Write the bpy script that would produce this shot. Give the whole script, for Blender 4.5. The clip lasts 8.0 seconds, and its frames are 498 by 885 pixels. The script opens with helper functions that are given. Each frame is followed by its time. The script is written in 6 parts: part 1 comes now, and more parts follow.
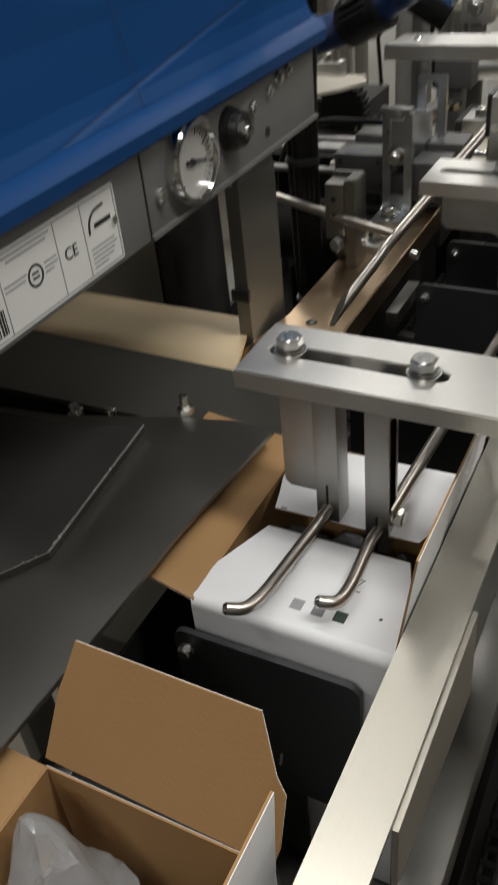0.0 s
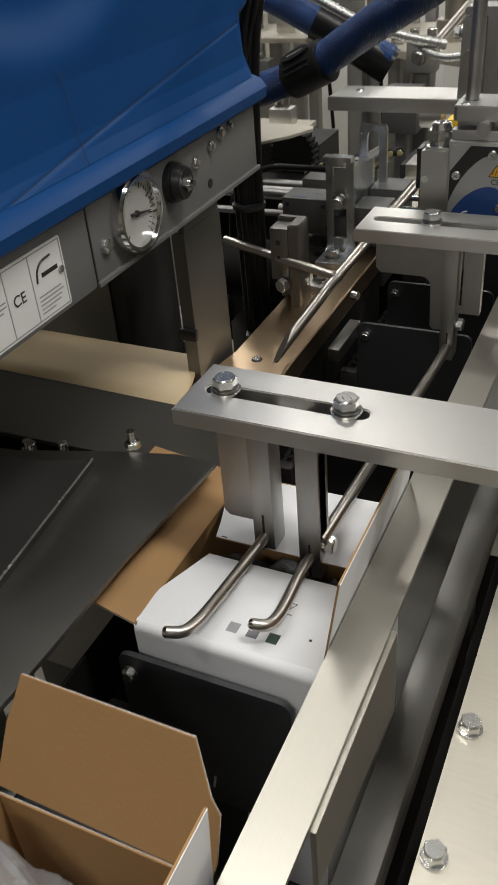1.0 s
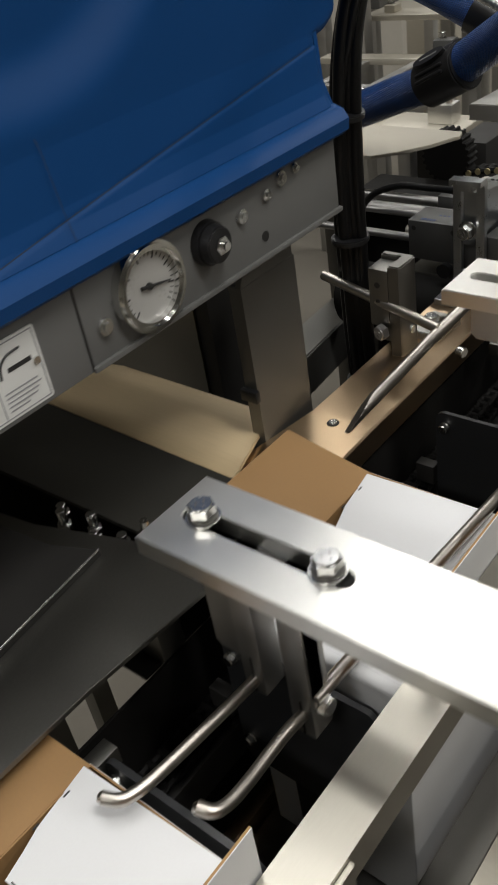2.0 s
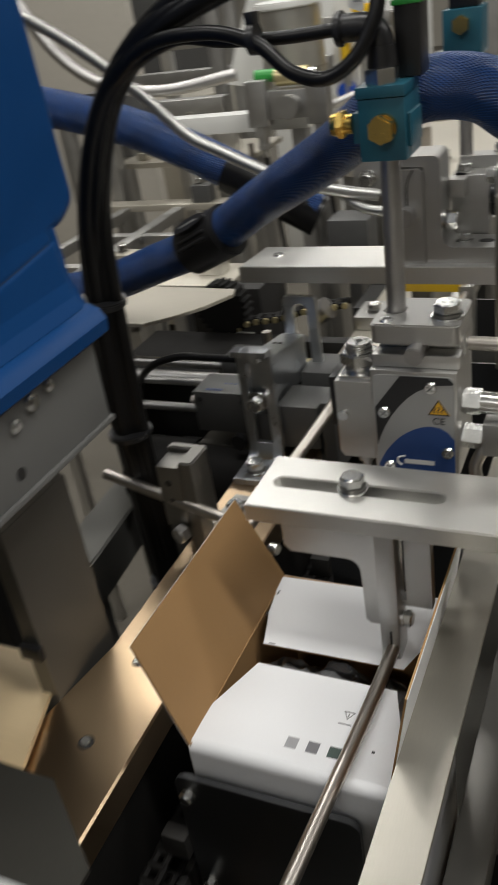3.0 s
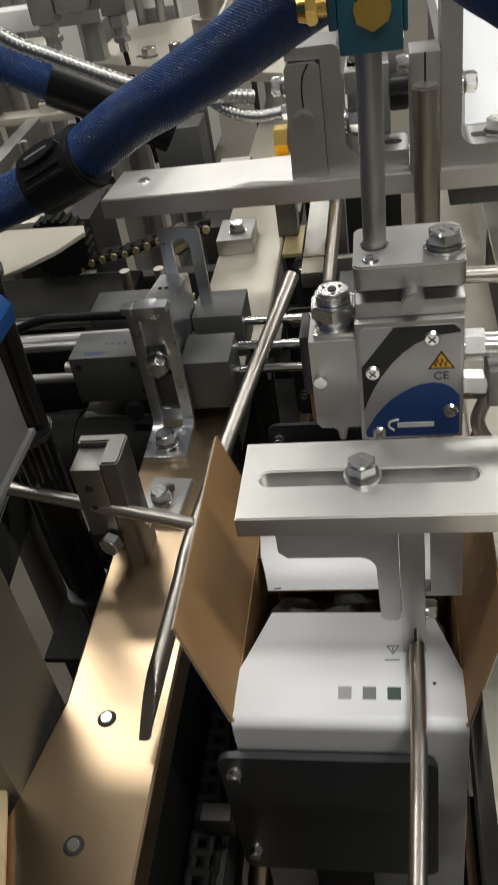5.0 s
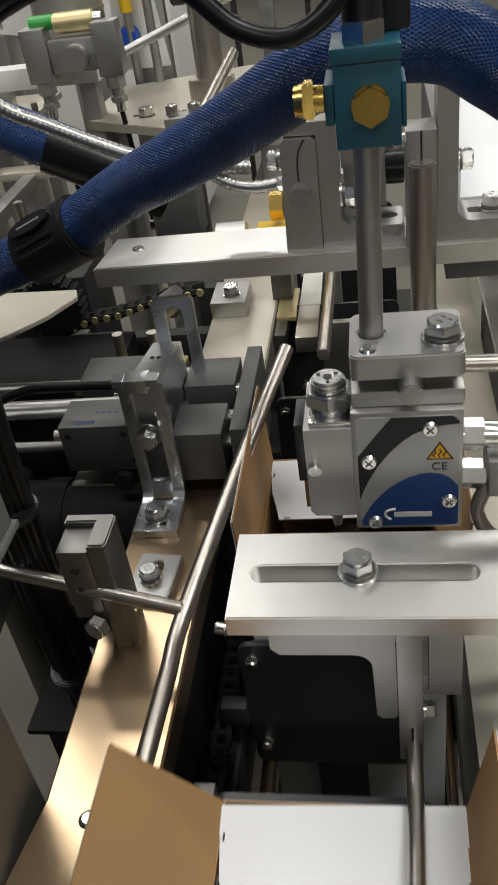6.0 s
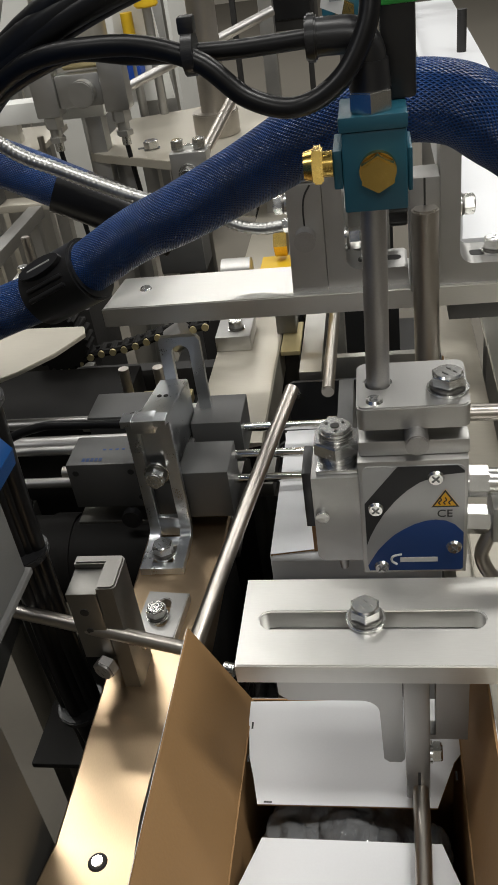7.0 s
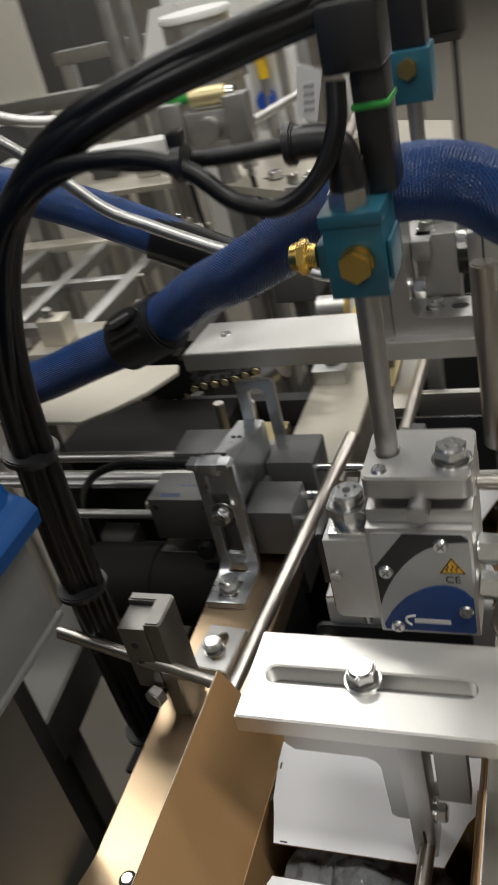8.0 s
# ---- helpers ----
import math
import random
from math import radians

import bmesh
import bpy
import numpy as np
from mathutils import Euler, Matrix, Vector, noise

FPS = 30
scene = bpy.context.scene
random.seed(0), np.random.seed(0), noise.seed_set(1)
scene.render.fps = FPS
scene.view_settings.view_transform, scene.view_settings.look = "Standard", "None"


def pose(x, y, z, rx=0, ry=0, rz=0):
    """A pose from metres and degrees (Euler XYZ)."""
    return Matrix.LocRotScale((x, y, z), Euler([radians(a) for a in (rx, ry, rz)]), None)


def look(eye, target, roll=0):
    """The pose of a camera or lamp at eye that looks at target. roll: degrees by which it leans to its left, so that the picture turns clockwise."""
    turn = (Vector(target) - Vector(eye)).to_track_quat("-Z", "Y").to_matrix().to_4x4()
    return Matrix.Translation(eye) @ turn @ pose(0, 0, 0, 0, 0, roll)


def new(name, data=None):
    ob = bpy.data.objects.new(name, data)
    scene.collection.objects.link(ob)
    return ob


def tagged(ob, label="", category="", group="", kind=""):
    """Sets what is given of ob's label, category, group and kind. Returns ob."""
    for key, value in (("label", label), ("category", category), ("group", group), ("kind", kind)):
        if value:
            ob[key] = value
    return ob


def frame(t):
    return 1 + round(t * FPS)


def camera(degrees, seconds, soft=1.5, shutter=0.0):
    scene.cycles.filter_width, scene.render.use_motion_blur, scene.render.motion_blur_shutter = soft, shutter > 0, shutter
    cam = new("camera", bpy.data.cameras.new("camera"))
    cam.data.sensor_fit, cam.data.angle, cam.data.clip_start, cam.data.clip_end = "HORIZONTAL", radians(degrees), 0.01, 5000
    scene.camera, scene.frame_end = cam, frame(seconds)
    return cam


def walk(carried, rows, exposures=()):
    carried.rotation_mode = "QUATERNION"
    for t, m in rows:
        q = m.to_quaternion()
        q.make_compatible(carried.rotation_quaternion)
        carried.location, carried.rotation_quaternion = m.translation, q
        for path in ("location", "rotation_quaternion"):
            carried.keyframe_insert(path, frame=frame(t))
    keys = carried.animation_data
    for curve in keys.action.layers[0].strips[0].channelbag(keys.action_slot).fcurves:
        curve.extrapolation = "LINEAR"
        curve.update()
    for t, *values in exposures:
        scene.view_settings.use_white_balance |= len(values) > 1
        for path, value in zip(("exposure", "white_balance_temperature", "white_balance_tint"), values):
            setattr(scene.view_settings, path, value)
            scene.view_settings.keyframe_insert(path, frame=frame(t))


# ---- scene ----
cam = camera(32.9, 8.0, shutter=0.5)
MM, TOP = 0.001, 1.0  # lengths below are millimetres from the crossbars' top face, which is 1.0 m above the floor
PATH = [
    (0, (222.1, -732.6, 275.2), (99.4, -523.9, 97.9), -6.51),
    (0.5, (244.0, -770.4, 292.6), (126.1, -543.9, 135.1), -5.59),
    (1, (255.4, -750.1, 299.5), (141.3, -530.8, 129.6), -5.17),
    (1.2, (247.0, -718.4, 320.1), (125.5, -507.9, 144.2), -4.96),
    (2.3, (315.0, -517.1, 312.6), (136.2, -346.0, 143.1), -11.30),
    (2.5, (295.5, -498.8, 324.4), (123.9, -316.0, 159.6), -10.38),
    (3, (233.1, -418.8, 321.9), (111.6, -188.6, 172.7), -9.42),
    (3.5, (152.1, -358.1, 307.0), (62.1, -125.3, 140.6), -9.74),
    (4, (103.0, -322.0, 291.9), (46.3, -90.2, 110.1), -10.02),
    (4.5, (98.5, -320.8, 297.2), (49.6, -94.1, 106.9), -9.56),
    (5, (88.4, -319.4, 310.0), (36.0, -89.4, 124.6), -10.20),
    (5.2, (87.3, -311.7, 305.1), (37.6, -83.6, 130.4), -9.73),
    (6.3, (86.3, -289.2, 333.3), (37.9, -53.0, 163.4), -8.84),
    (6.5, (84.3, -290.4, 339.3), (35.4, -49.0, 168.0), -8.87),
    (7, (84.1, -289.0, 340.8), (35.0, -45.6, 172.5), -8.74),
    (7.5, (90.6, -288.7, 341.1), (35.8, -43.9, 176.6), -9.29),
    (8, (175.8, -277.4, 372.0), (70.9, -44.7, 214.5), -14.34),
]


def mm(p):
    return Vector((p[0] * MM, p[1] * MM, p[2] * MM + TOP))


walk(cam, [(t, look(mm(eye), mm(target), roll)) for t, eye, target, roll in PATH], [(0, 0.1), (0.5, 0.22), (1, 0.2), (2.5, 0.04), (3, 0.08), (3.5, 0.28), (4, 0.24), (4.5, 0.1), (5, 0.08), (6.5, 0.08), (8, 0.1)])

# ---- light ----
world = bpy.data.worlds.new("hall_air")
scene.world = world
world.use_nodes = True
world.node_tree.nodes["Background"].inputs["Color"].default_value = (0.9, 0.95, 1.0, 1)
world.node_tree.nodes["Background"].inputs["Strength"].default_value = 0.04
LAMPS = [(-1.9, -1.6, 35), (-0.4, 0.2, 20), (-1.45, 1.25, 15), (1.3, -0.2, 46), (1.5, 3.4, 45), (-2.6, 4.2, 20), (0.6, -3.2, 35), (-1.25, 2.1, 21), (3.2, 1.2, 35), (-0.6, 5.6, 35), (-2.2, 7.2, 35), (1.6, 6.6, 35)]
LAMP_Z = 3.6
scene.view_settings.exposure = 0.0


def ceiling_lamps():
    for x, y, watts in LAMPS:
        data = bpy.data.lights.new("lamp_light", "AREA")
        data.shape, data.size, data.size_y, data.energy = "RECTANGLE", 1.3, 0.32, watts
        data.color = (0.97, 0.955, 0.915)
        lamp = new("lamp_light", data)
        lamp.location = (x, y, LAMP_Z - 0.03)
        root = thing("ceiling_lamp", (x * 1000, y * 1000, (LAMP_Z - TOP) * 1000), "long white ceiling lamp housing under the hall roof", "lamp", "ceiling lamps")
        bm = bmesh.new()
        box(bm, x * 1000 - 680, x * 1000 + 680, y * 1000 - 180, y * 1000 + 180, (LAMP_Z - TOP) * 1000, (LAMP_Z - TOP) * 1000 + 60, 5)
        part("housing", bm, M["white_paint"], root)
        for s in (-500, 500):
            bm = bmesh.new()
            rod(bm, (x * 1000 + s, y * 1000, (LAMP_Z - TOP) * 1000 + 60), (x * 1000 + s, y * 1000, 3000), 6, 8)
            part("hanger", bm, M["zinc"], root)


# ---- building helpers ----
ORIGIN = {}


def thing(name, origin, label, category, group="", kind=""):
    ob = new(name)
    ob.empty_display_size = 0.02
    ob.location = mm(origin)
    ORIGIN[ob.name] = Vector(origin)
    return tagged(ob, label, category, group, kind)


def root_of(ob):
    while ob.parent:
        ob = ob.parent
    return ob


def finish(bm, name, material, origin, smooth=38):
    bmesh.ops.recalc_face_normals(bm, faces=bm.faces)
    me = bpy.data.meshes.new(name)
    for v in bm.verts:
        v.co = (v.co - origin) * MM
    bm.to_mesh(me)
    bm.free()
    me.materials.append(material)
    me.polygons.foreach_set("use_smooth", [True] * len(me.polygons))
    me.set_sharp_from_angle(angle=radians(smooth))
    return me


def part(name, bm, material, parent, label="", pivot=None, smooth=38):
    """One mesh under a thing; its vertices are given in the machine's millimetres."""
    base = ORIGIN[root_of(parent).name]
    origin = Vector(pivot) if pivot else base
    ob = new(name, finish(bm, name, material, origin, smooth))
    ob.parent = parent
    if pivot:
        ob.location = (origin - base) * MM
    if label:
        ob["label"] = label
    return ob


def solid(name, bm, material, label, category="", kind="structure", smooth=38):
    ob = new(name, finish(bm, name, material, Vector((0, 0, 0)), smooth))
    ob.location = (0, 0, TOP)
    return tagged(ob, label, category, "", kind)


def box(bm, x0, x1, y0, y1, z0, z1, bevel=0.6, seg=2):
    r = bmesh.ops.create_cube(bm, size=1)
    vs = r["verts"]
    for v in vs:
        v.co = Vector((x0 if v.co.x < 0 else x1, y0 if v.co.y < 0 else y1, z0 if v.co.z < 0 else z1))
    if bevel:
        es = list({e for v in vs for e in v.link_edges})
        bmesh.ops.bevel(bm, geom=es, offset=bevel, segments=seg, profile=0.6, affect="EDGES")


def rod(bm, p, q, r, seg=20, r2=None, bevel=0.0):
    p, q = Vector(p), Vector(q)
    d = q - p
    turn = Vector((0, 0, 1)).rotation_difference(d.normalized()).to_matrix().to_4x4()
    made = bmesh.ops.create_cone(bm, cap_ends=True, segments=seg, radius1=r, radius2=r if r2 is None else r2, depth=d.length, matrix=Matrix.Translation((p + q) / 2) @ turn)
    if bevel:
        vs = made["verts"]
        caps = [e for v in vs for e in v.link_edges if abs((e.verts[0].co - e.verts[1].co).normalized().dot(d.normalized())) < 0.5]
        bmesh.ops.bevel(bm, geom=list(set(caps)), offset=bevel, segments=2, affect="EDGES")


def prism(bm, outline, axis, a0, a1, holes=(), bevel=0.0):
    """A plate with holes: outline in the two other axes (in x, y, z order), from a0 to a1 along axis."""
    def at(u, v, a):
        return Vector({"x": (a, u, v), "y": (u, a, v), "z": (u, v, a)}[axis])
    if not holes:
        vs = [bm.verts.new(at(u, v, a0)) for u, v in outline]
        faces = [bm.faces.new(vs)]
    edges = []
    for loop in (outline, *holes) if holes else ():
        vs = [bm.verts.new(at(u, v, a0)) for u, v in loop]
        edges += [bm.edges.new((vs[i], vs[(i + 1) % len(vs)])) for i in range(len(vs))]
    if holes:
        faces = [g for g in bmesh.ops.triangle_fill(bm, edges=edges, use_beauty=True)["geom"] if isinstance(g, bmesh.types.BMFace)]
    ext = bmesh.ops.extrude_face_region(bm, geom=faces)["geom"]
    top = [g for g in ext if isinstance(g, bmesh.types.BMVert)]
    shift = at(0, 0, a1) - at(0, 0, a0)
    for v in top:
        v.co += shift
    if bevel:
        tops = set(top)
        rim = [e for e in bm.edges if e.is_valid and len(e.link_faces) == 2 and e.verts[0] in tops and e.verts[1] in tops and e.calc_face_angle(0) > 0.8]
        bmesh.ops.bevel(bm, geom=rim, offset=bevel, segments=2, affect="EDGES")


def arc(cx, cy, r, a0, a1, n=8):
    return [(cx + r * math.cos(radians(a0 + (a1 - a0) * i / n)), cy + r * math.sin(radians(a0 + (a1 - a0) * i / n))) for i in range(n + 1)]


def slot(x0, x1, y, w):
    r = w / 2
    return arc(x1 - r, y, r, -90, 90) + arc(x0 + r, y, r, 90, 270)


def slot_v(x, y0, y1, w):
    r = w / 2
    return arc(x, y1 - r, r, 0, 180) + arc(x, y0 + r, r, 180, 360)


def rounded(x0, x1, y0, y1, r, n=5):
    return arc(x1 - r, y0 + r, r, -90, 0, n) + arc(x1 - r, y1 - r, r, 0, 90, n) + arc(x0 + r, y1 - r, r, 90, 180, n) + arc(x0 + r, y0 + r, r, 180, 270, n)


def smooth_path(points, steps=8):
    ps = [Vector(p) for p in points]
    ps = [2 * ps[0] - ps[1], *ps, 2 * ps[-1] - ps[-2]]
    out = []
    for i in range(1, len(ps) - 2):
        a, b, c, d = ps[i - 1:i + 3]
        for s in range(steps):
            t = s / steps
            out.append(0.5 * (2 * b + (c - a) * t + (2 * a - 5 * b + 4 * c - d) * t * t + (3 * b - a - 3 * c + d) * t ** 3))
    return out + [ps[-2]]


def tube(bm, points, r, seg=16, steps=8, wave=0.0, pitch=0.0):
    """A pipe along a smooth line, with turns round it in u and length in v, in metres."""
    path = smooth_path(points, steps)
    if pitch:  # resample finely for ribbed conduits
        dense, left = [path[0]], 0.0
        for a, b in zip(path, path[1:]):
            n = max(1, int((b - a).length / (pitch / 4)))
            dense += [a.lerp(b, (i + 1) / n) for i in range(n)]
        path = dense
    uv = bm.loops.layers.uv.verify()
    n = len(path)
    tangents = [(path[min(i + 1, n - 1)] - path[max(i - 1, 0)]).normalized() for i in range(n)]
    side = tangents[0].orthogonal().normalized()
    rings, run, lengths = [], 0.0, []
    for i, (p, t) in enumerate(zip(path, tangents)):
        if i:
            run += (p - path[i - 1]).length
            side = (side - t * side.dot(t)).normalized()
        up = t.cross(side)
        rr = r * (1 + wave * math.sin(run / pitch * 2 * math.pi)) if pitch else r
        rings.append([bm.verts.new(p + (side * math.cos(2 * math.pi * k / seg) + up * math.sin(2 * math.pi * k / seg)) * rr) for k in range(seg)])
        lengths.append(run)
    for i in range(n - 1):
        for k in range(seg):
            f = bm.faces.new((rings[i][k], rings[i][(k + 1) % seg], rings[i + 1][(k + 1) % seg], rings[i + 1][k]))
            for loop, (u, v) in zip(f.loops, ((k, i), (k + 1, i), (k + 1, i + 1), (k, i + 1))):
                loop[uv].uv = (u / seg, lengths[v] * MM)
    bm.faces.new(rings[0][::-1])
    bm.faces.new(rings[-1])


def bolt(parent, p, axis=(0, 0, 1), size=14.3, head=6.5, washer=18.0, mat="zinc"):
    """A hexagon head bolt with its washer, standing on the point p."""
    p, a = Vector(p), Vector(axis).normalized()
    lift = 4.0 if washer and size >= 14 else 1.8
    bm = bmesh.new()
    rod(bm, p + a * lift, p + a * (lift + head), size / 1.732, 6, bevel=0.7)
    rod(bm, p + a * (lift - 0.4 + head), p + a * (lift + 0.7 + head), size * 0.495, 24, size * 0.44)
    b = part("bolt", bm, M[mat], parent)
    if size >= 14:
        side = a.orthogonal().normalized()
        across, top = a.cross(side), p + a * (lift + 0.75 + head)
        bm = bmesh.new()
        for u, v, w in ((-0.2, 0.12, 0.13), (0.1, 0.14, 0.18), (-0.02, -0.17, 0.24)):
            c = top + side * (v * size) + across * (u * size)
            rod(bm, c - across * (w * size * 0.5), c + across * (w * size * 0.5), 0.32, 6)
        part("grade_mark", bm, M["satin_steel"], b)
    if washer:
        bm = bmesh.new()
        rod(bm, p, p + a * 1.9, washer / 2, 22, bevel=0.3)
        part("washer", bm, M[mat], b)
    if lift > 2:
        bm = bmesh.new()
        rod(bm, p + a * 1.95, p + a * 3.95, washer * 0.43, 22, bevel=0.4)
        part("spring_washer", bm, M["satin_steel"], b)
    return b


def screw(parent, p, axis, r=4.0, name="screw"):
    p, a = Vector(p), Vector(axis).normalized()
    bm = bmesh.new()
    rod(bm, p, p + a * 1.6, r, 16, r * 0.8)
    side = a.orthogonal().normalized()
    c = part(name, bm, M["zinc"], parent)
    bm = bmesh.new()
    for s in (side, a.cross(side)):
        rod(bm, p + a * 1.65 - s * r * 0.55, p + a * 1.65 + s * r * 0.55, r * 0.11, 6)
    part("recess", bm, M["grey_paint"], c)
    return c


# ---- materials ----
M = {}


def material(name, base, rough=0.5, metal=0.0, vary=0.12, grain=60.0, fine=900.0, bump=0.08, stretch=(1, 1, 1), spots=0.0, spot_colour=(0.1, 0.08, 0.05), coat=0.0, rough_vary=0.15, per_thing=0.0):
    m = bpy.data.materials.new(name)
    m.use_nodes = True
    nt = m.node_tree
    nt.nodes.clear()
    N, L = nt.nodes.new, nt.links.new
    out, bsdf = N("ShaderNodeOutputMaterial"), N("ShaderNodeBsdfPrincipled")
    L(bsdf.outputs[0], out.inputs[0])
    co, mp = N("ShaderNodeTexCoord"), N("ShaderNodeMapping")
    L(co.outputs["Object"], mp.inputs[0])
    mp.inputs["Scale"].default_value = stretch
    big, small = N("ShaderNodeTexNoise"), N("ShaderNodeTexNoise")
    big.inputs["Scale"].default_value, big.inputs["Detail"].default_value = grain, 4
    small.inputs["Scale"].default_value, small.inputs["Detail"].default_value = fine, 3
    L(co.outputs["Object"], big.inputs["Vector"])
    L(mp.outputs[0], small.inputs["Vector"])
    mix = N("ShaderNodeMix")
    mix.data_type = "FLOAT"
    mix.inputs[0].default_value = 0.45
    L(big.outputs[0], mix.inputs[2])
    L(small.outputs[0], mix.inputs[3])
    ramp = N("ShaderNodeMapRange")
    ramp.inputs[1].default_value, ramp.inputs[2].default_value = 0.25, 0.75
    ramp.inputs[3].default_value, ramp.inputs[4].default_value = 1 - vary, 1 + vary
    L(mix.outputs[0], ramp.inputs[0])
    mul = N("ShaderNodeVectorMath")
    mul.operation = "SCALE"
    mul.inputs[0].default_value = base[:3]
    L(ramp.outputs[0], mul.inputs["Scale"])
    colour = mul.outputs[0]
    if spots:
        sp, sr, sm = N("ShaderNodeTexNoise"), N("ShaderNodeMapRange"), N("ShaderNodeMix")
        sp.inputs["Scale"].default_value, sp.inputs["Detail"].default_value = grain * 0.5, 2.5
        L(co.outputs["Object"], sp.inputs["Vector"])
        sr.inputs[1].default_value, sr.inputs[2].default_value = 0.55, 0.75
        sr.inputs[3].default_value, sr.inputs[4].default_value = 0, spots
        L(sp.outputs[0], sr.inputs[0])
        sm.data_type = "RGBA"
        L(sr.outputs[0], sm.inputs[0])
        L(colour, sm.inputs[6])
        sm.inputs[7].default_value = (*spot_colour, 1)
        colour = sm.outputs[2]
    if per_thing:
        oi, pr, ps = N("ShaderNodeObjectInfo"), N("ShaderNodeMapRange"), N("ShaderNodeVectorMath")
        pr.inputs[3].default_value, pr.inputs[4].default_value = 1 - per_thing, 1 + per_thing
        L(oi.outputs["Random"], pr.inputs[0])
        ps.operation = "SCALE"
        L(colour, ps.inputs[0])
        L(pr.outputs[0], ps.inputs["Scale"])
        colour = ps.outputs[0]
    L(colour, bsdf.inputs["Base Color"])
    rr = N("ShaderNodeMapRange")
    rr.inputs[1].default_value, rr.inputs[2].default_value = 0.3, 0.7
    rr.inputs[3].default_value, rr.inputs[4].default_value = max(0.03, rough * (1 - rough_vary)), min(1, rough * (1 + rough_vary))
    L(mix.outputs[0], rr.inputs[0])
    L(rr.outputs[0], bsdf.inputs["Roughness"])
    bsdf.inputs["Metallic"].default_value = metal
    bsdf.inputs["Coat Weight"].default_value = coat
    if bump:
        bp = N("ShaderNodeBump")
        bp.inputs["Strength"].default_value, bp.inputs["Distance"].default_value = bump, 0.0006
        L(small.outputs[0], bp.inputs["Height"])
        L(bp.outputs[0], bsdf.inputs["Normal"])
    M[name] = m
    return m


material("aluminium", (0.72, 0.71, 0.68), 0.36, 1, 0.05, 18, 1300, 0.05, (0.12, 1, 1), rough_vary=0.18)
material("cast_aluminium", (0.47, 0.465, 0.45), 0.42, 1, 0.08, 40, 1800, 0.12, per_thing=0.06)
material("aluminium_side", (0.56, 0.55, 0.51), 0.42, 1, 0.08, 18, 1300, 0.05, (1, 0.15, 1), per_thing=0.05)
# Warm base: the peach reflection on the side rail is put into the colour.
material("stainless", (0.61, 0.455, 0.295), 0.29, 1, 0.07, 14, 1600, 0.015, (1, 0.2, 1), rough_vary=0.06, spots=0.3, spot_colour=(0.40, 0.29, 0.19))
# Non-metal tan: the bridge plate's warm reflection is put into the colour.
material("tan_reflection", (0.62, 0.48, 0.29), 0.4, 0.1, 0.10, 9, 600, 0.06, (0.05, 1, 1), rough_vary=0.25)
material("dark_steel", (0.20, 0.195, 0.18), 0.42, 1, 0.15, 10, 500, 0.08, spots=0.25, spot_colour=(0.12, 0.11, 0.1))
material("chrome", (0.78, 0.78, 0.76), 0.12, 1, 0.03, 30, 900, 0.0)
material("steel_rod", (0.46, 0.43, 0.39), 0.34, 1, 0.06, 30, 300, 0.01, rough_vary=0.02)
material("satin_steel", (0.22, 0.213, 0.2), 0.42, 1, 0.08, 30, 900, 0.04)
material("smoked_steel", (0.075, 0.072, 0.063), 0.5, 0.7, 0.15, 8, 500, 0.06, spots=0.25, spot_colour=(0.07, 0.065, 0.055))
material("grey_rod", (0.42, 0.41, 0.40), 0.42, 1, 0.12, 45, 900, 0.08, spots=0.4, spot_colour=(0.2, 0.2, 0.19))
material("zinc", (0.70, 0.70, 0.68), 0.25, 1, 0.05, 40, 300, 0.0, per_thing=0.08)
material("conduit_steel", (0.40, 0.40, 0.385), 0.36, 1, 0.12, 60, 900, 0.05)
material("brass", (0.62, 0.43, 0.12), 0.25, 1, 0.1, 80, 1500, 0.05)
material("blue_paint", (0.0045, 0.047, 0.165), 0.46, 0, 0.06, 8, 2500, 0.12)
M["blue_paint"].node_tree.nodes["Principled BSDF"].inputs["Specular IOR Level"].default_value = 0.16
material("grey_paint", (0.135, 0.135, 0.13), 0.5, 0, 0.07, 10, 2500, 0.15)
material("white_paint", (0.75, 0.75, 0.72), 0.5, 0, 0.04, 8, 900, 0.05)
material("anodised", (0.115, 0.115, 0.113), 0.45, 0.5, 0.08, 40, 2500, 0.08)
material("black_plastic", (0.012, 0.012, 0.013), 0.34, 0, 0.2, 30, 1500, 0.06)
material("black_matt", (0.018, 0.017, 0.016), 0.6, 0, 0.25, 20, 800, 0.1, spots=0.3, spot_colour=(0.05, 0.045, 0.04))
# For oily parts, and for filler sheets standing in for shade in gaps.
material("oily_shade_black", (0.009, 0.0085, 0.008), 0.6, 0, 0.25, 20, 800, 0.1)
M["oily_shade_black"].node_tree.nodes["Principled BSDF"].inputs["Specular IOR Level"].default_value = 0.12
material("zinc_sheet", (0.66, 0.68, 0.70), 0.3, 1, 0.08, 60, 900, 0.04, spots=0.25, spot_colour=(0.5, 0.52, 0.56))
material("black_cable", (0.006, 0.006, 0.0065), 0.34, 0, 0.12, 20, 300, 0.0, rough_vary=0.08)
M["black_cable"].node_tree.nodes["Principled BSDF"].inputs["Specular IOR Level"].default_value = 0.3
material("dark_print", (0.028, 0.029, 0.031), 0.38, 0, 0.12, 20, 900, 0.05)
material("kraft", (0.31, 0.178, 0.072), 0.75, 0, 0.09, 14, 420, 0.18, (1, 1, 0.25), spots=0.12, spot_colour=(0.25, 0.13, 0.05))
material("white_board", (0.74, 0.745, 0.76), 0.42, 0, 0.025, 14, 700, 0.06, spots=0.05, spot_colour=(0.6, 0.6, 0.62))
material("label_white", (0.72, 0.72, 0.70), 0.45, 0, 0.03, 20, 900, 0.0)
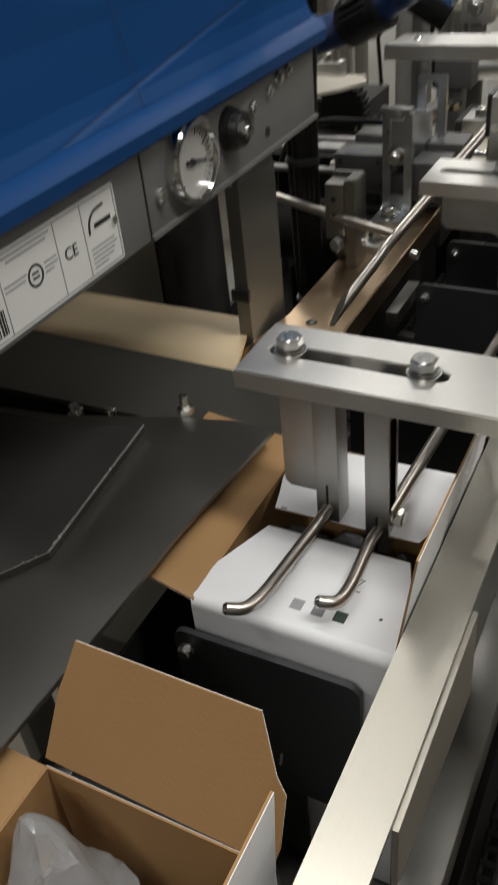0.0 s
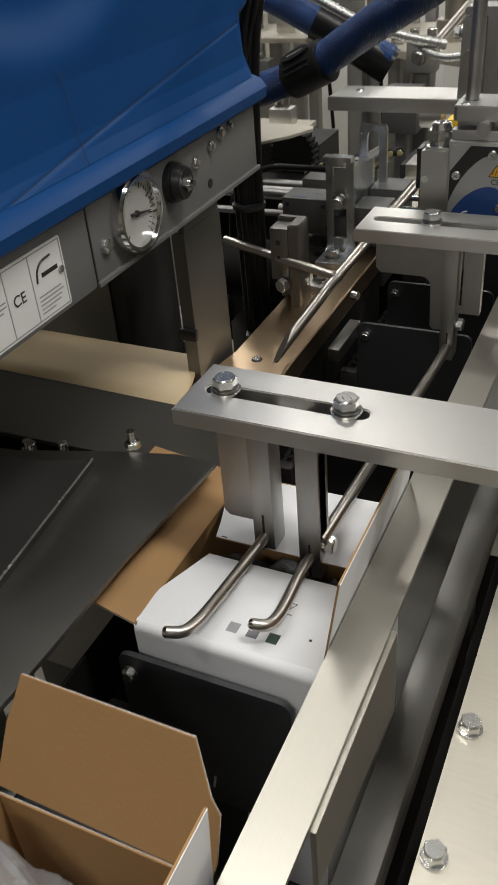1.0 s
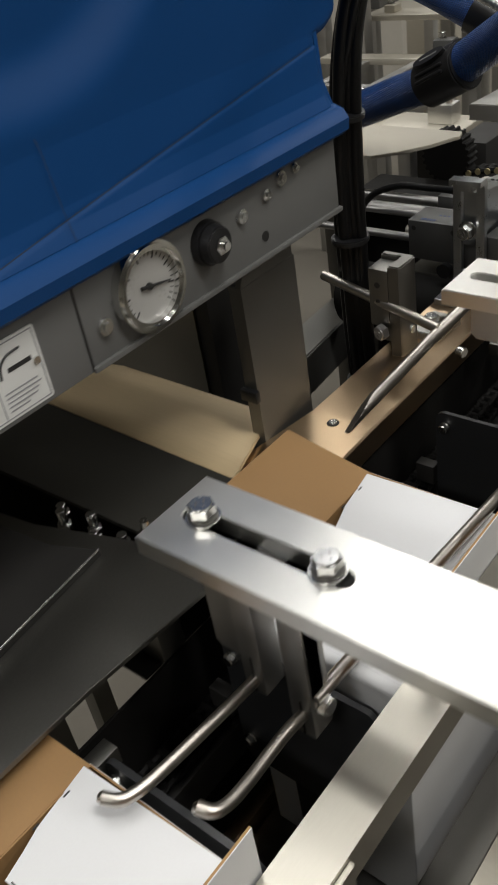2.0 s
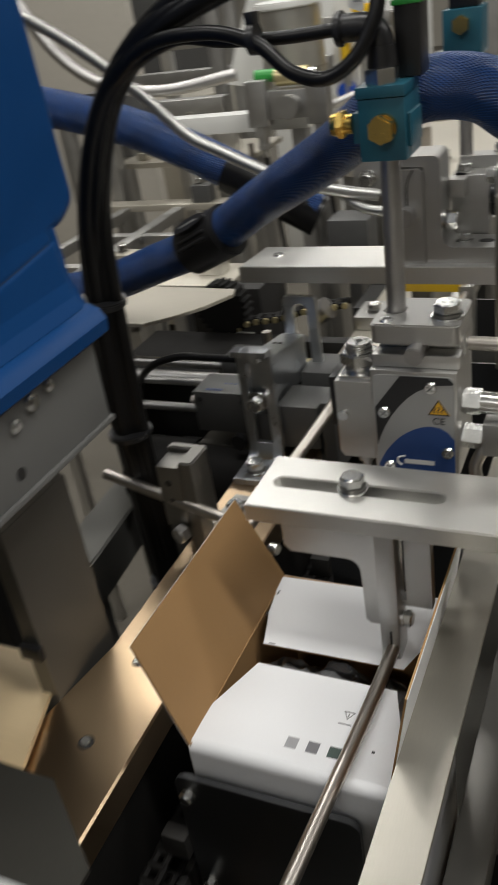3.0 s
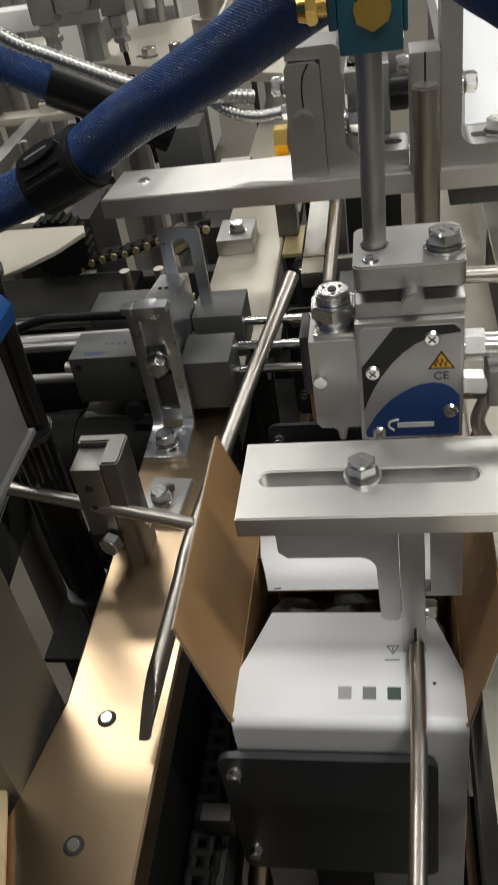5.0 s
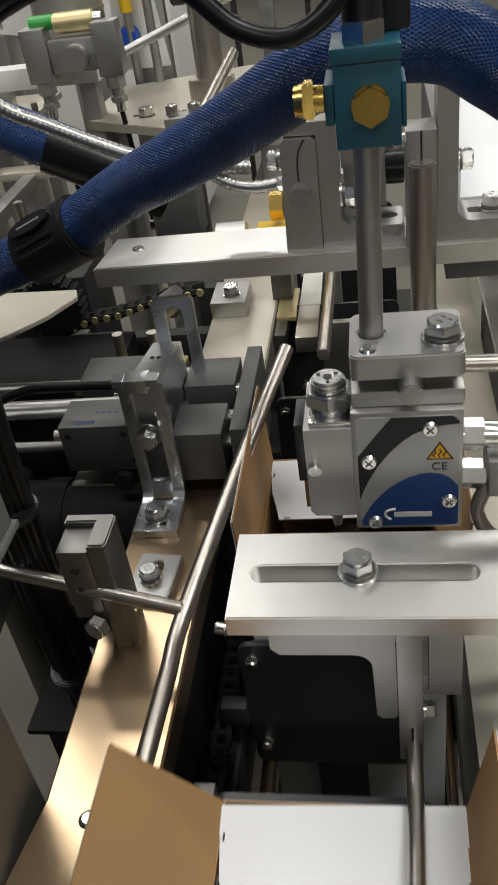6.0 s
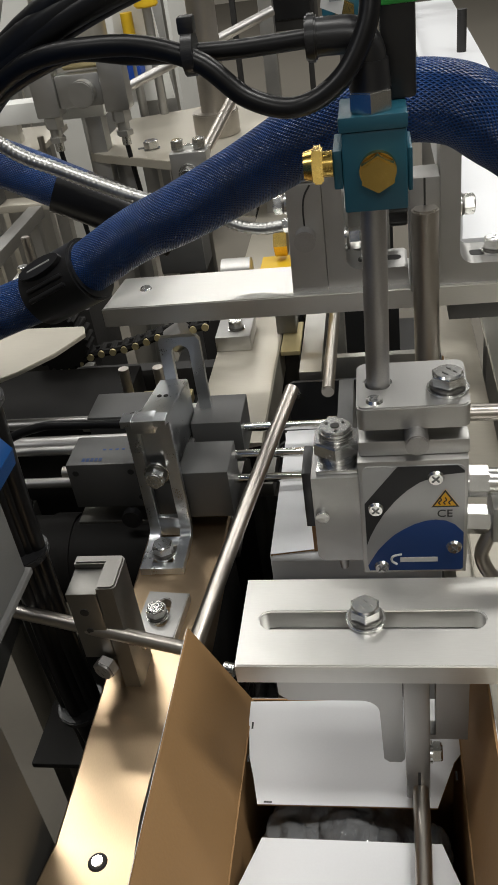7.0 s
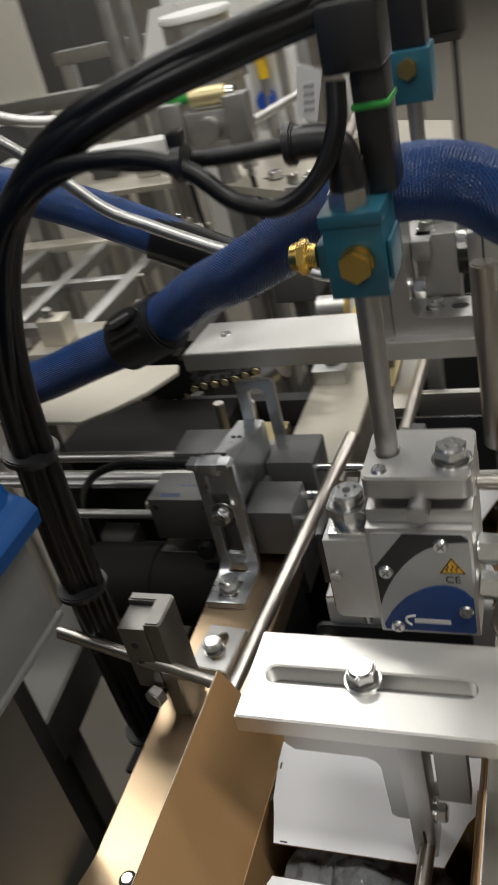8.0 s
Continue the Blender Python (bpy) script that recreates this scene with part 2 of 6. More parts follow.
material("ink_black", (0.02, 0.02, 0.02), 0.5, 0, 0.1, 50, 900, 0.0)
material("ink_grey", (0.30, 0.30, 0.31), 0.5, 0, 0.1, 50, 900, 0.0)
material("ink_mid", (0.16, 0.16, 0.17), 0.5, 0, 0.1, 50, 900, 0.0)
material("ink_green", (0.045, 0.07, 0.06), 0.5, 0, 0.1, 50, 900, 0.0)
material("label_blue", (0.011, 0.05, 0.19), 0.5, 0, 0.04, 20, 900, 0.0)
material("knob_blue", (0.01, 0.07, 0.42), 0.35, 0, 0.04, 20, 900, 0.0)
material("label_black", (0.010, 0.010, 0.011), 0.55, 0, 0.04, 20, 900, 0.0)
material("label_grey", (0.36, 0.36, 0.35), 0.35, 0.3, 0.04, 20, 900, 0.02)
material("warning_yellow", (0.75, 0.40, 0.01), 0.4, 0, 0.04, 20, 900, 0.0)
material("teal_paint", (0.012, 0.082, 0.12), 0.38, 0, 0.08, 40, 1500, 0.1)
material("green_band", (0.03, 0.30, 0.05), 0.4, 0, 0.05, 40, 900, 0.0)
material("yellow_paint", (0.75, 0.48, 0.02), 0.4, 0, 0.08, 40, 900, 0.0)
material("cream_plate", (0.52, 0.485, 0.41), 0.35, 0.5, 0.08, 9, 500, 0.05, (0.1, 1, 1))
material("concrete", (0.15, 0.136, 0.112), 0.8, 0, 0.12, 1.2, 60, 0.1, spots=0.2, spot_colour=(0.28, 0.25, 0.2))
material("wall_paint", (0.46, 0.43, 0.375), 0.7, 0, 0.06, 0.8, 60, 0.05)
material("roof_sheet", (0.30, 0.30, 0.30), 0.6, 0, 0.08, 1.0, 60, 0.05)
material("gauge_face", (0.45, 0.44, 0.42), 0.3, 0, 0.03, 20, 500, 0.0, coat=0.6)


def braid(name, base, bright):
    """Woven hose sleeve: two crossing sets of strands over the hose's own turns and length."""
    m = bpy.data.materials.new(name)
    m.use_nodes = True
    nt = m.node_tree
    N, L = nt.nodes.new, nt.links.new
    bsdf = nt.nodes["Principled BSDF"]
    uv, sep = N("ShaderNodeUVMap"), N("ShaderNodeSeparateXYZ")
    L(uv.outputs[0], sep.inputs[0])

    def calc(op, a, b=None):
        n = N("ShaderNodeMath")
        n.operation = op
        for i, v in enumerate((a, b)):
            if v is None:
                continue
            if isinstance(v, (int, float)):
                n.inputs[i].default_value = v
            else:
                L(v, n.inputs[i])
        return n.outputs[0]
    u, v = calc("MULTIPLY", sep.outputs[0], 2 * math.pi * 60), calc("MULTIPLY", sep.outputs[1], 2 * math.pi * 310)
    a, b = calc("SINE", calc("ADD", u, v)), calc("SINE", calc("SUBTRACT", u, v))
    weave = calc("MULTIPLY", calc("ADD", calc("MAXIMUM", a, b), 1.0), 0.5)
    noise_tex = N("ShaderNodeTexNoise")
    noise_tex.inputs["Scale"].default_value = 45
    co = N("ShaderNodeTexCoord")
    L(co.outputs["Object"], noise_tex.inputs["Vector"])
    mix = N("ShaderNodeMix")
    mix.data_type = "RGBA"
    L(calc("MULTIPLY", calc("POWER", weave, 2.2), noise_tex.outputs[0]), mix.inputs[0])
    mix.inputs[6].default_value, mix.inputs[7].default_value = (*base, 1), (*bright, 1)
    L(mix.outputs[2], bsdf.inputs["Base Color"])
    bsdf.inputs["Roughness"].default_value = 0.33
    bsdf.inputs["Specular IOR Level"].default_value = 0.3
    bp = N("ShaderNodeBump")
    bp.inputs["Strength"].default_value, bp.inputs["Distance"].default_value = 0.85, 0.0012
    L(weave, bp.inputs["Height"])
    L(bp.outputs[0], bsdf.inputs["Normal"])
    M[name] = m


braid("blue_braid", (0.002, 0.014, 0.058), (0.016, 0.095, 0.36))


def clear_film(name):
    m = bpy.data.materials.new(name)
    m.use_nodes = True
    b = m.node_tree.nodes["Principled BSDF"]
    b.inputs["Base Color"].default_value = (0.93, 0.95, 0.97, 1)
    b.inputs["Roughness"].default_value = 0.1
    b.inputs["Transmission Weight"].default_value = 0.8
    b.inputs["IOR"].default_value = 1.3
    M[name] = m


clear_film("film")

# ---- hall ----
def hall():
    bm = bmesh.new()
    box(bm, -7000, 7000, -5000, 11000, -1060, -1000, 0)
    solid("floor", bm, M["concrete"], "worn beige-grey concrete hall floor", "floor")
    bm = bmesh.new()
    box(bm, -7000, 7000, -5000, 11000, 3000, 3080, 0)
    solid("ceiling", bm, M["roof_sheet"], "grey sheet metal hall roof", "ceiling")
    for name, b in (("wall_north", (-7000, 7000, 11000, 11150)), ("wall_south", (-7000, 7000, -5150, -5000)), ("wall_west", (-7150, -7000, -5000, 11000)), ("wall_east", (7000, 7150, -5000, 11000))):
        bm = bmesh.new()
        box(bm, *b, -1000, 3000, 0)
        solid(name, bm, M["wall_paint"], "pale painted factory hall wall", "wall")


# ---- crossbars ----
def crossbar(y0, x0, sx0, sx1, bolts):
    root = thing("slotted_crossbar", (x0, y0, -13), "machined aluminium crossbar with a long adjustment slot", "crossbar", "slotted crossbars")
    bm = bmesh.new()
    prism(bm, [(x0, y0), (262, y0), (262, y0 + 64), (x0, y0 + 64)], "z", -13, 0, [slot(sx0, sx1, y0 + 32, 12.5)], 0.8)
    part("bar", bm, M["aluminium"], root)
    bm = bmesh.new()
    box(bm, sx0 - 3, sx1 + 3, y0 + 24, y0 + 40, -17, -13.2, 0.4)
    part("slot_backing", bm, M["cast_aluminium"], root)
    for x in bolts:
        bolt(root, (x, y0 + 32, 0), size=15.0, head=6.8, washer=21.5)
    return root


def hold_down_far():
    """Gusset, split post and hold-down rod under the second crossbar."""
    root = thing("hold_down_bracket", (60, 32, -13), "aluminium gusset with split post and long steel hold-down rod", "bracket", "hold-down brackets")
    bm = bmesh.new()
    prism(bm, [(17, -13.2), (86, -13.2), (86, -103), (84, -106), (77, -106), (74, -103), (73, -61), *arc(63, -60, 10, 0, 90, 6), (22, -50), (17, -45)], "y", 18, 30, bevel=0.8)
    part("gusset", bm, M["cast_aluminium"], root)
    bm = bmesh.new()
    prism(bm, [(104, -82), (104, -13.2), (122, -13.2), (122, -86), (100.5, -86), (100.5, -82)], "y", 20, 30, bevel=0.6)
    part("side_plate", bm, M["cast_aluminium"], root)
    bm = bmesh.new()
    box(bm, 86.4, 100.3, 10, 30, -135, -13.2, 1)
    post = part("post", bm, M["cast_aluminium"], root)
    bm = bmesh.new()
    box(bm, 93.2, 94.8, 9.6, 20, -134.5, -104, 0)
    part("slit", bm, M["black_matt"], post)
    bolt(root, (100.3, 20, -98), (1, 0, 0), 11, 5, 13)
    bm = bmesh.new()
    tube(bm, [(95, 24, -121), (93, -60, -119), (86, -200, -116), (82, -318, -112)], 4.8, 18, 4)
    part("rod", bm, M["steel_rod"], root, "long straight steel hold-down rod")


def hold_down_near():
    root = thing("hold_down_bracket", (45, -311, -13), "pair of aluminium posts with bent steel hold-down rods", "bracket", "hold-down brackets")
    for x, xr, zb in ((30, 5, -128), (66, 0, -146)):
        bm = bmesh.new()
        box(bm, x, x + 17, -322, -303, zb, -13.2, 1)
        post = part("post", bm, M["cast_aluminium"], root)
        bm = bmesh.new()
        box(bm, x + 7.7, x + 9.3, -322.4, -314, zb + 0.5, zb + 32, 0)
        part("slit", bm, M["black_matt"], post)
    bm = bmesh.new()
    prism(bm, [(4, -13.2), (30, -13.2), (30, -104), (27, -108), (8, -108), (4, -104)], "y", -316, -304, bevel=0.8)
    part("leg_plate", bm, M["cast_aluminium"], root)
    bm = bmesh.new()
    prism(bm, [(83, -13.2), (150, -13.2), (150, -24), *arc(93, -34, 10, 90, 180, 5), (83, -110)], "y", -320, -308, bevel=0.8)
    part("gusset", bm, M["cast_aluminium"], root)
    bolt(root, (83, -313, -118), (1, 0, 0), 12, 6, 14)
    for pts in (((39, -308, -118), (38, -345, -116), (34, -405, -114), (31, -424, -113), (27, -432, -112), (19, -437, -110)), ((75, -308, -130), (76, -340, -122), (80, -380, -116), (80, -398, -114), (77, -407, -112), (69, -411, -110))):
        bm = bmesh.new()
        tube(bm, pts, 4.2, 16, 6)
        r = part("rod", bm, M["steel_rod"], root, "bent steel hold-down rod")
        bm = bmesh.new()
        p = Vector(pts[-1])
        d = (p - Vector(pts[-2])).normalized()
        rod(bm, p, p + d * 2.5, 4.4, 16, 2.6, 0.5)
        part("rod_tip", bm, M["chrome"], r)


# ---- side rails ----
def left_rail():
    root = thing("side_rail", (-98, 0, -145), "folded stainless steel side rail with rivets", "rail")

    def sheet(name, ya, yb, la, lb, za, zb):
        """One flat length of the rail: its left edge runs from la to lb, its top from za to zb."""
        bm = bmesh.new()
        rows_ = []
        for y, left, z in ((ya, la, za), (yb, lb, zb)):
            rows_.append([bm.verts.new((x, y, z + h)) for x, h in ((left, -20), (left, -1.6), (left + 1.6, 0), (-63.6, 0), (-62, -1.6), (-62, -27), (-64.5, -27), (-64.5, -4), (left + 2.5, -4), (left + 2.5, -20))])
        a, b = rows_
        for i in range(10):
            bm.faces.new((a[i], a[(i + 1) % 10], b[(i + 1) % 10], b[i]))
        bm.faces.new(a)
        bm.faces.new(b[::-1])
        part(name, bm, M["stainless"], root)
    sheet("rail", -18, 300, -132, -134, -145, -145)
    sheet("entry_ramp", -225, -18.0, -172, -132, -151, -145)
    for y, z in ((-189, -150), (-109, -147.6), (-29, -145.3)):
        bm = bmesh.new()
        rod(bm, (-101, y, z), (-101, y, z + 1.2), 6.2, 20, 5.2)
        rivet = part("rivet", bm, M["black_matt"], root)
        bm = bmesh.new()
        rod(bm, (-101, y, z + 0.4), (-101, y, z + 2.2), 4.4, 16, 3.6, 0.3)
        part("rivet_core", bm, M["zinc"], rivet)
    for y in (-200, 90, 240):
        bm = bmesh.new()
        box(bm, -130, -104, y - 10, y + 10, -1000, -149.2, 1)
        part("leg", bm, M["dark_steel"], root)
    # black sheet added so that the gap beside the lane stays dark
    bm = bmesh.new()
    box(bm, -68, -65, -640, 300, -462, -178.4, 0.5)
    part("dark_gap_sheet", bm, M["oily_shade_black"], root, "added black sheet that darkens the gap")
    root = thing("far_side_rail", (-80, 520, -150), "pale stainless steel rail with bolted foot block", "rail")
    bm = bmesh.new()
    prism(bm, [(-122, -170), (-122, -151), (-120, -150), (-46, -150), (-44, -152), (-44, -200), (-47, -200), (-47, -154)], "y", 420, 1250, bevel=0.4)
    part("rail", bm, M["cream_plate"], root)
    bm = bmesh.new()
    box(bm, -122, -78, 620, 680, -149.8, -130, 1.5)
    foot = part("foot_block", bm, M["cast_aluminium"], root)
    bolt(foot, (-97, 640, -130), size=16, head=9, washer=22)
    for y in (470, 900, 1200):
        bm = bmesh.new()
        box(bm, -118, -90, y - 12, y + 12, -1000, -170.2, 1)
        part("leg", bm, M["dark_steel"], root)


def right_rail():
    root = thing("guide_rail", (129, -200, -150), "upright brushed aluminium guide plate with flared entry", "rail")
    bm = bmesh.new()
    prism(bm, [(128, -95), (158, -95), (158, -99), (132, -99), (132, -200), (128, -200)], "y", -640, 430, bevel=0.8)
    part("angle", bm, M["guide_alu"], root)
    bm = bmesh.new()
    prism(bm, [(-536, -99), (-394, -99), (-394, -174), (-536, -150)], "x", 158.3, 161.3, bevel=0.5)
    part("side_plate", bm, M["guide_alu"], root)
    for y in (-625, 415):
        bm = bmesh.new()
        box(bm, 138, 152, y - 12, y + 12, -302, -99.2, 1)
        part("support", bm, M["cast_aluminium"], root)
    root = thing("lower_beam", (160, -200, -330), "grey aluminium beam beside the chain track", "beam")
    bm = bmesh.new()
    box(bm, 136, 166, -640, 640, -345, -302, 2)
    part("beam", bm, M["satin_steel"], root)
    for y in (-560, -100, 420):
        bm = bmesh.new()
        box(bm, 138, 164, y - 14, y + 14, -1000, -345.2, 1)
        part("leg", bm, M["dark_steel"], root)
    root = thing("outer_beam", (235, -200, -110), "bright aluminium outer machine beam with bolts", "beam")
    bm = bmesh.new()
    prism(bm, [(209, -150), (290, -150), (290, -110), (209, -110)], "y", -640, 700, bevel=1.2)
    part("angle", bm, M["cream_plate"], root)
    for y in (-600, -330, 40, 380, 660):
        bm = bmesh.new()
        box(bm, 236, 260, y - 12, y + 12, -1000, -150.2, 1)
        part("leg", bm, M["cast_aluminium"], root)
    for y in (-311, 32):
        bm = bmesh.new()
        box(bm, 232, 262, y - 30, y + 30, -109.8, -13.2, 1)
        part("spacer", bm, M["cast_aluminium"], root)
    for y in (-520, -440, -180, 180):
        bolt(root, (217, y, -110), size=11, head=6, washer=14)
    bm = bmesh.new()
    box(bm, 168, 204, -640, 640, -420, -392, 1)
    track = thing("chain_track", (186, 0, -420), "black roller chain in its track beside the lane", "chain")
    part("track", bm, M["black_matt"], track)
    chain(track, [(186, -640 + 12.7 * i, -380) for i in range(100)], "z", 9)


def chain(parent, points, up, r):
    """Roller chain links, joined: side plates and rollers."""
    bm = bmesh.new()
    for i, p in enumerate(points):
        p = Vector(p)
        q = Vector(points[min(i + 1, len(points) - 1)])
        d = (q - p)
        if d.length < 1:
            continue
        side = d.normalized().cross(Vector((0, 0, 1))).normalized()
        rod(bm, p - side * r * 0.7, p + side * r * 0.7, r * 0.42, 8)
        for s in (-1, 1):
            c = p + d / 2 + side * s * r * (0.62 if i % 2 else 0.5)
            w = d.normalized()
            rod(bm, c - w * d.length * 0.62, c + w * d.length * 0.62, r * 0.33, 6)
    ob = part("chain_run", bm, M["oily_shade_black"], parent, "oily black roller chain")
    ob["kind"] = "stuff"


def lane_bed():
    root = thing("lane_bed", (50, 0, -400), "dark steel bed and wear strips under the cartons", "conveyor")
    bm = bmesh.new()
    box(bm, -26, 126, -1400, 900, -402, -390, 1)
    part("bed", bm, M["dark_steel"], root)
    for x0, x1 in ((-40, -28), (128, 135)):
        bm = bmesh.new()
        box(bm, x0, x1, -1400, 900, -402, -372, 1)
        part("wear_strip", bm, M["stainless"], root)
    for y in (-1200, -500, 150, 800):
        bm = bmesh.new()
        box(bm, 30, 70, y - 20, y + 20, -1000, -402.2, 1)
        part("leg", bm, M["dark_steel"], root)
    track = thing("chain_track", (-52, 0, -300), "black roller chain and guide at the lane's side", "chain")
    bm = bmesh.new()
    box(bm, -60, -40, -1400, 300, -310, -272, 1)
    part("track", bm, M["black_matt"], track)
    chain(track, [(-50, -640 + 12.7 * i, -262) for i in range(75)], "z", 9)
    chain(track, [(-50, -640 + 12.7 * i, -238) for i in range(75)], "z", 9)


def entry_tables():
    """Flat plates beside the lane below the melter."""
    root = thing("infeed_plate", (-150, -430, -105), "dark stainless infeed plate beside the lane", "plate")
    bm = bmesh.new()
    prism(bm, [(-420, -620), (-46, -620), (-41, -480), (-40, -390), (-30, -264), (-66, -262), (-122, -277), (-205, -302), (-420, -330)], "z", -109, -105, bevel=0.6)
    part("plate", bm, M["dark_steel"], root)
    bm = bmesh.new()
    rod(bm, (-108, -266, -105), (-108, -266, -99), 7, 6, bevel=0.6)
    rod(bm, (-108, -266, -99), (-108, -266, -88), 3.6, 12)
    part("stud", bm, M["zinc"], root)
    bm = bmesh.new()
    prism(bm, [(-400, -620), (-200, -620), (-128, -478), (-108, -446), (-126, -300), (-165, -316), (-400, -338)], "z", -104.6, -98, bevel=0.8)
    cover = part("cover_plate", bm, M["black_matt"], root, "black cover plate with bright cut edges")
    for a, b in (((-200, -620), (-128, -478)), ((-128, -478), (-108, -446)), ((-108, -446), (-126, -300))):
        bm = bmesh.new()
        rod(bm, (*a, -98.2), (*b, -98.2), 1.0, 6)
        part("bright_edge", bm, M["zinc"], cover)
    # black filler added below the gap, in place of its shade
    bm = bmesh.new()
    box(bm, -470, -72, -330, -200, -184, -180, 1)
    part("dark_gap_filler", bm, M["oily_shade_black"], root, "added black filler pan that darkens the gap")
    for i, x in enumerate((-236, -222, -207, -194, -182, -170, -158)):
        y = -256 - (i % 3) * 10
        bm = bmesh.new()
        rod(bm, (x, y, -180), (x, y, -132 + (i % 2) * 7), 4.5, 12, bevel=0.6)
        rod(bm, (x, y, -146), (x, y, -140), 7, 6, bevel=0.6)
        part("stud", bm, M["zinc"], root)
    for x, y in ((-380, -600), (-380, -320), (-120, -600), (-80, -300)):
        bm = bmesh.new()
        box(bm, x - 12, x + 12, y - 12, y + 12, -1000, -109.2, 1)
        part("leg", bm, M["dark_steel"], root)
    root = thing("bridge_plate", (-270, -160, -150), "stainless bridge plate, warm reflection painted along its back strip", "plate")
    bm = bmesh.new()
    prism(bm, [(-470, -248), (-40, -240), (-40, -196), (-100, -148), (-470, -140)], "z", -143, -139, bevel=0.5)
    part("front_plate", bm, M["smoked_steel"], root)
    # tan colour stands in for what the steel strip reflects
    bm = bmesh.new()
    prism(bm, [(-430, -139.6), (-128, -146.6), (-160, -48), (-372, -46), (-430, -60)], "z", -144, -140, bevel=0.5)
    part("back_plate", bm, M["tan_reflection"], root, "back plate coloured as a tan reflection")
    for x in (-440, -170):
        bm = bmesh.new()
        box(bm, x - 14, x + 14, -200, -172, -1000, -144.2, 1)
        part("leg", bm, M["dark_steel"], root)


# ---- glue melter ----
def melter():
    root = thing("glue_melter", (-300, -200, 44), "blue and grey hot-melt glue unit with pressure gauge", "glue unit")
    bm = bmesh.new()
    box(bm, -520, -110, -520, 25, 44, 112, 2)
    body = part("chassis", bm, M["grey_paint"], root, "grey painted chassis")
    bm = bmesh.new()
    box(bm, -110.5, -109.2, -270.2, -268.8, 45, 110, 0)
    part("panel_gap", bm, M["black_matt"], body)
    bm = bmesh.new()
    box(bm, -112, -107, -270, 26, 44, 48, 0.8)
    part("lower_lip", bm, M["grey_paint"], body)
    # blue shell: a leaning skin with a round dish and fine creases, over a plain core
    base = [(131, -110), (140, -114.5), (150, -117.5), (185, -122), (230, -124), (300, -126), (380, -132), (440, -145), (470, -170)]

    def skin_x(z):
        for (z0, a), (z1, b) in zip(base, base[1:]):
            if z <= z1:
                k = max(0.0, (z - z0) / (z1 - z0))
                return a + (b - a) * k
        return base[-1][1]

    def soft(k):
        k = min(1.0, max(0.0, k))
        return k * k * (3 - 2 * k)
    bm = bmesh.new()
    ys = [-520 + 553 * i / 150 for i in range(151)]
    zs = [131 + i * 0.9 for i in range(70)] + [194 + 276 * i / 60 for i in range(61)]
    grid = []
    for z in zs:
        row = []
        for y in ys:
            r = math.hypot((y + 255) * 0.97, z - 375)
            x = skin_x(z) - 11 * soft((180 - r) / 42)
            crease = 126 + (y + 389) * 0.124
            x -= 0.5 * soft((z - crease) / 3.0) - 0.5
            x -= 0.9 * math.exp(-((z - crease) / 1.5) ** 2)
            x -= 4.0 * soft((y - 20) / 13) ** 2 * soft((crease + 10 - z) / 6)
            row.append(bm.verts.new((x, y, z)))
        grid.append(row)
    for a, b in zip(grid, grid[1:]):
        for i in range(150):
            bm.faces.new((a[i], a[i + 1], b[i + 1], b[i]))
    shell = part("shell", bm, M["blue_paint"], root, "glossy blue plastic cover")
    # the upper cover reaches past the chassis, with a rounded lower corner
    bm = bmesh.new()
    skins = []
    for back in (0, 1):
        rows_ = []
        for i in range(15):
            y = 32.6 + 33.4 * i / 14
            low = 183 + 27 * (1 - math.sqrt(max(0.0, 1 - ((y - 32.6) / 33.5) ** 2)))
            col = []
            for k in range(41):
                z = low + (470 - low) * (k / 40) ** 1.3
                r = math.hypot((y + 255) * 0.97, z - 375)
                x = skin_x(z) - 11 * soft((180 - r) / 42) - 5.0 * soft((y - 56) / 10) ** 2 - 3.0 * soft((low + 5 - z) / 5) ** 2
                col.append(bm.verts.new((x if not back else -185, y, z)))
            rows_.append(col)
        skins.append(rows_)
    front, rear = skins
    for i in range(14):
        for k in range(40):
            bm.faces.new((front[i][k], front[i + 1][k], front[i + 1][k + 1], front[i][k + 1]))
            bm.faces.new((rear[i][k + 1], rear[i + 1][k + 1], rear[i + 1][k], rear[i][k]))
        for k in (0, 40):
            bm.faces.new((front[i][k], rear[i][k], rear[i + 1][k], front[i + 1][k]))
    for i in (0, 14):
        for k in range(40):
            bm.faces.new((front[i][k], front[i][k + 1], rear[i][k + 1], rear[i][k]))
    bmesh.ops.recalc_face_normals(bm, faces=bm.faces)
    part("shell_overhang", bm, M["blue_paint"], shell)
    bm = bmesh.new()
    prism(bm, [(-104, 108), (-99, 112), (-98, 121), (-103, 128), (-112, 131.5), (-140, 131.5), (-140, 108)], "y", -520, 34, bevel=2)
    part("shell_lip", bm, M["blue_paint"], shell)
    bm = bmesh.new()
    prism(bm, [(-140, 110), (-142, 400), (-160, 455), (-190, 474), (-520, 484), (-520, 110)], "y", -519, 31.5, bevel=3)
    part("shell_core", bm, M["blue_paint"], shell)
    bm = bmesh.new()
    prism(bm, [(-112, 131), (-120, 150), (-126, 230), (-130, 300), (-136, 380), (-165, 455), (-165, 131)], "y", 27, 32.5, bevel=1)
    part("end_cap", bm, M["blue_paint"], shell)
    bm = bmesh.new()
    tube(bm, [(-108, -256, 131), (-113, -256, 150), (-119, -256, 185), (-123, -256, 193)], 0.22, 6, 5)
    part("seam", bm, M["black_matt"], shell)
    bm = bmesh.new()
    tube(bm, [(skin_x(126 + (y + 389) * 0.124) - 0.6, y, 126 + (y + 389) * 0.124) for y in range(-340, 30, 15)], 0.4, 6, 4)
    part("crease", bm, M["black_matt"], shell)
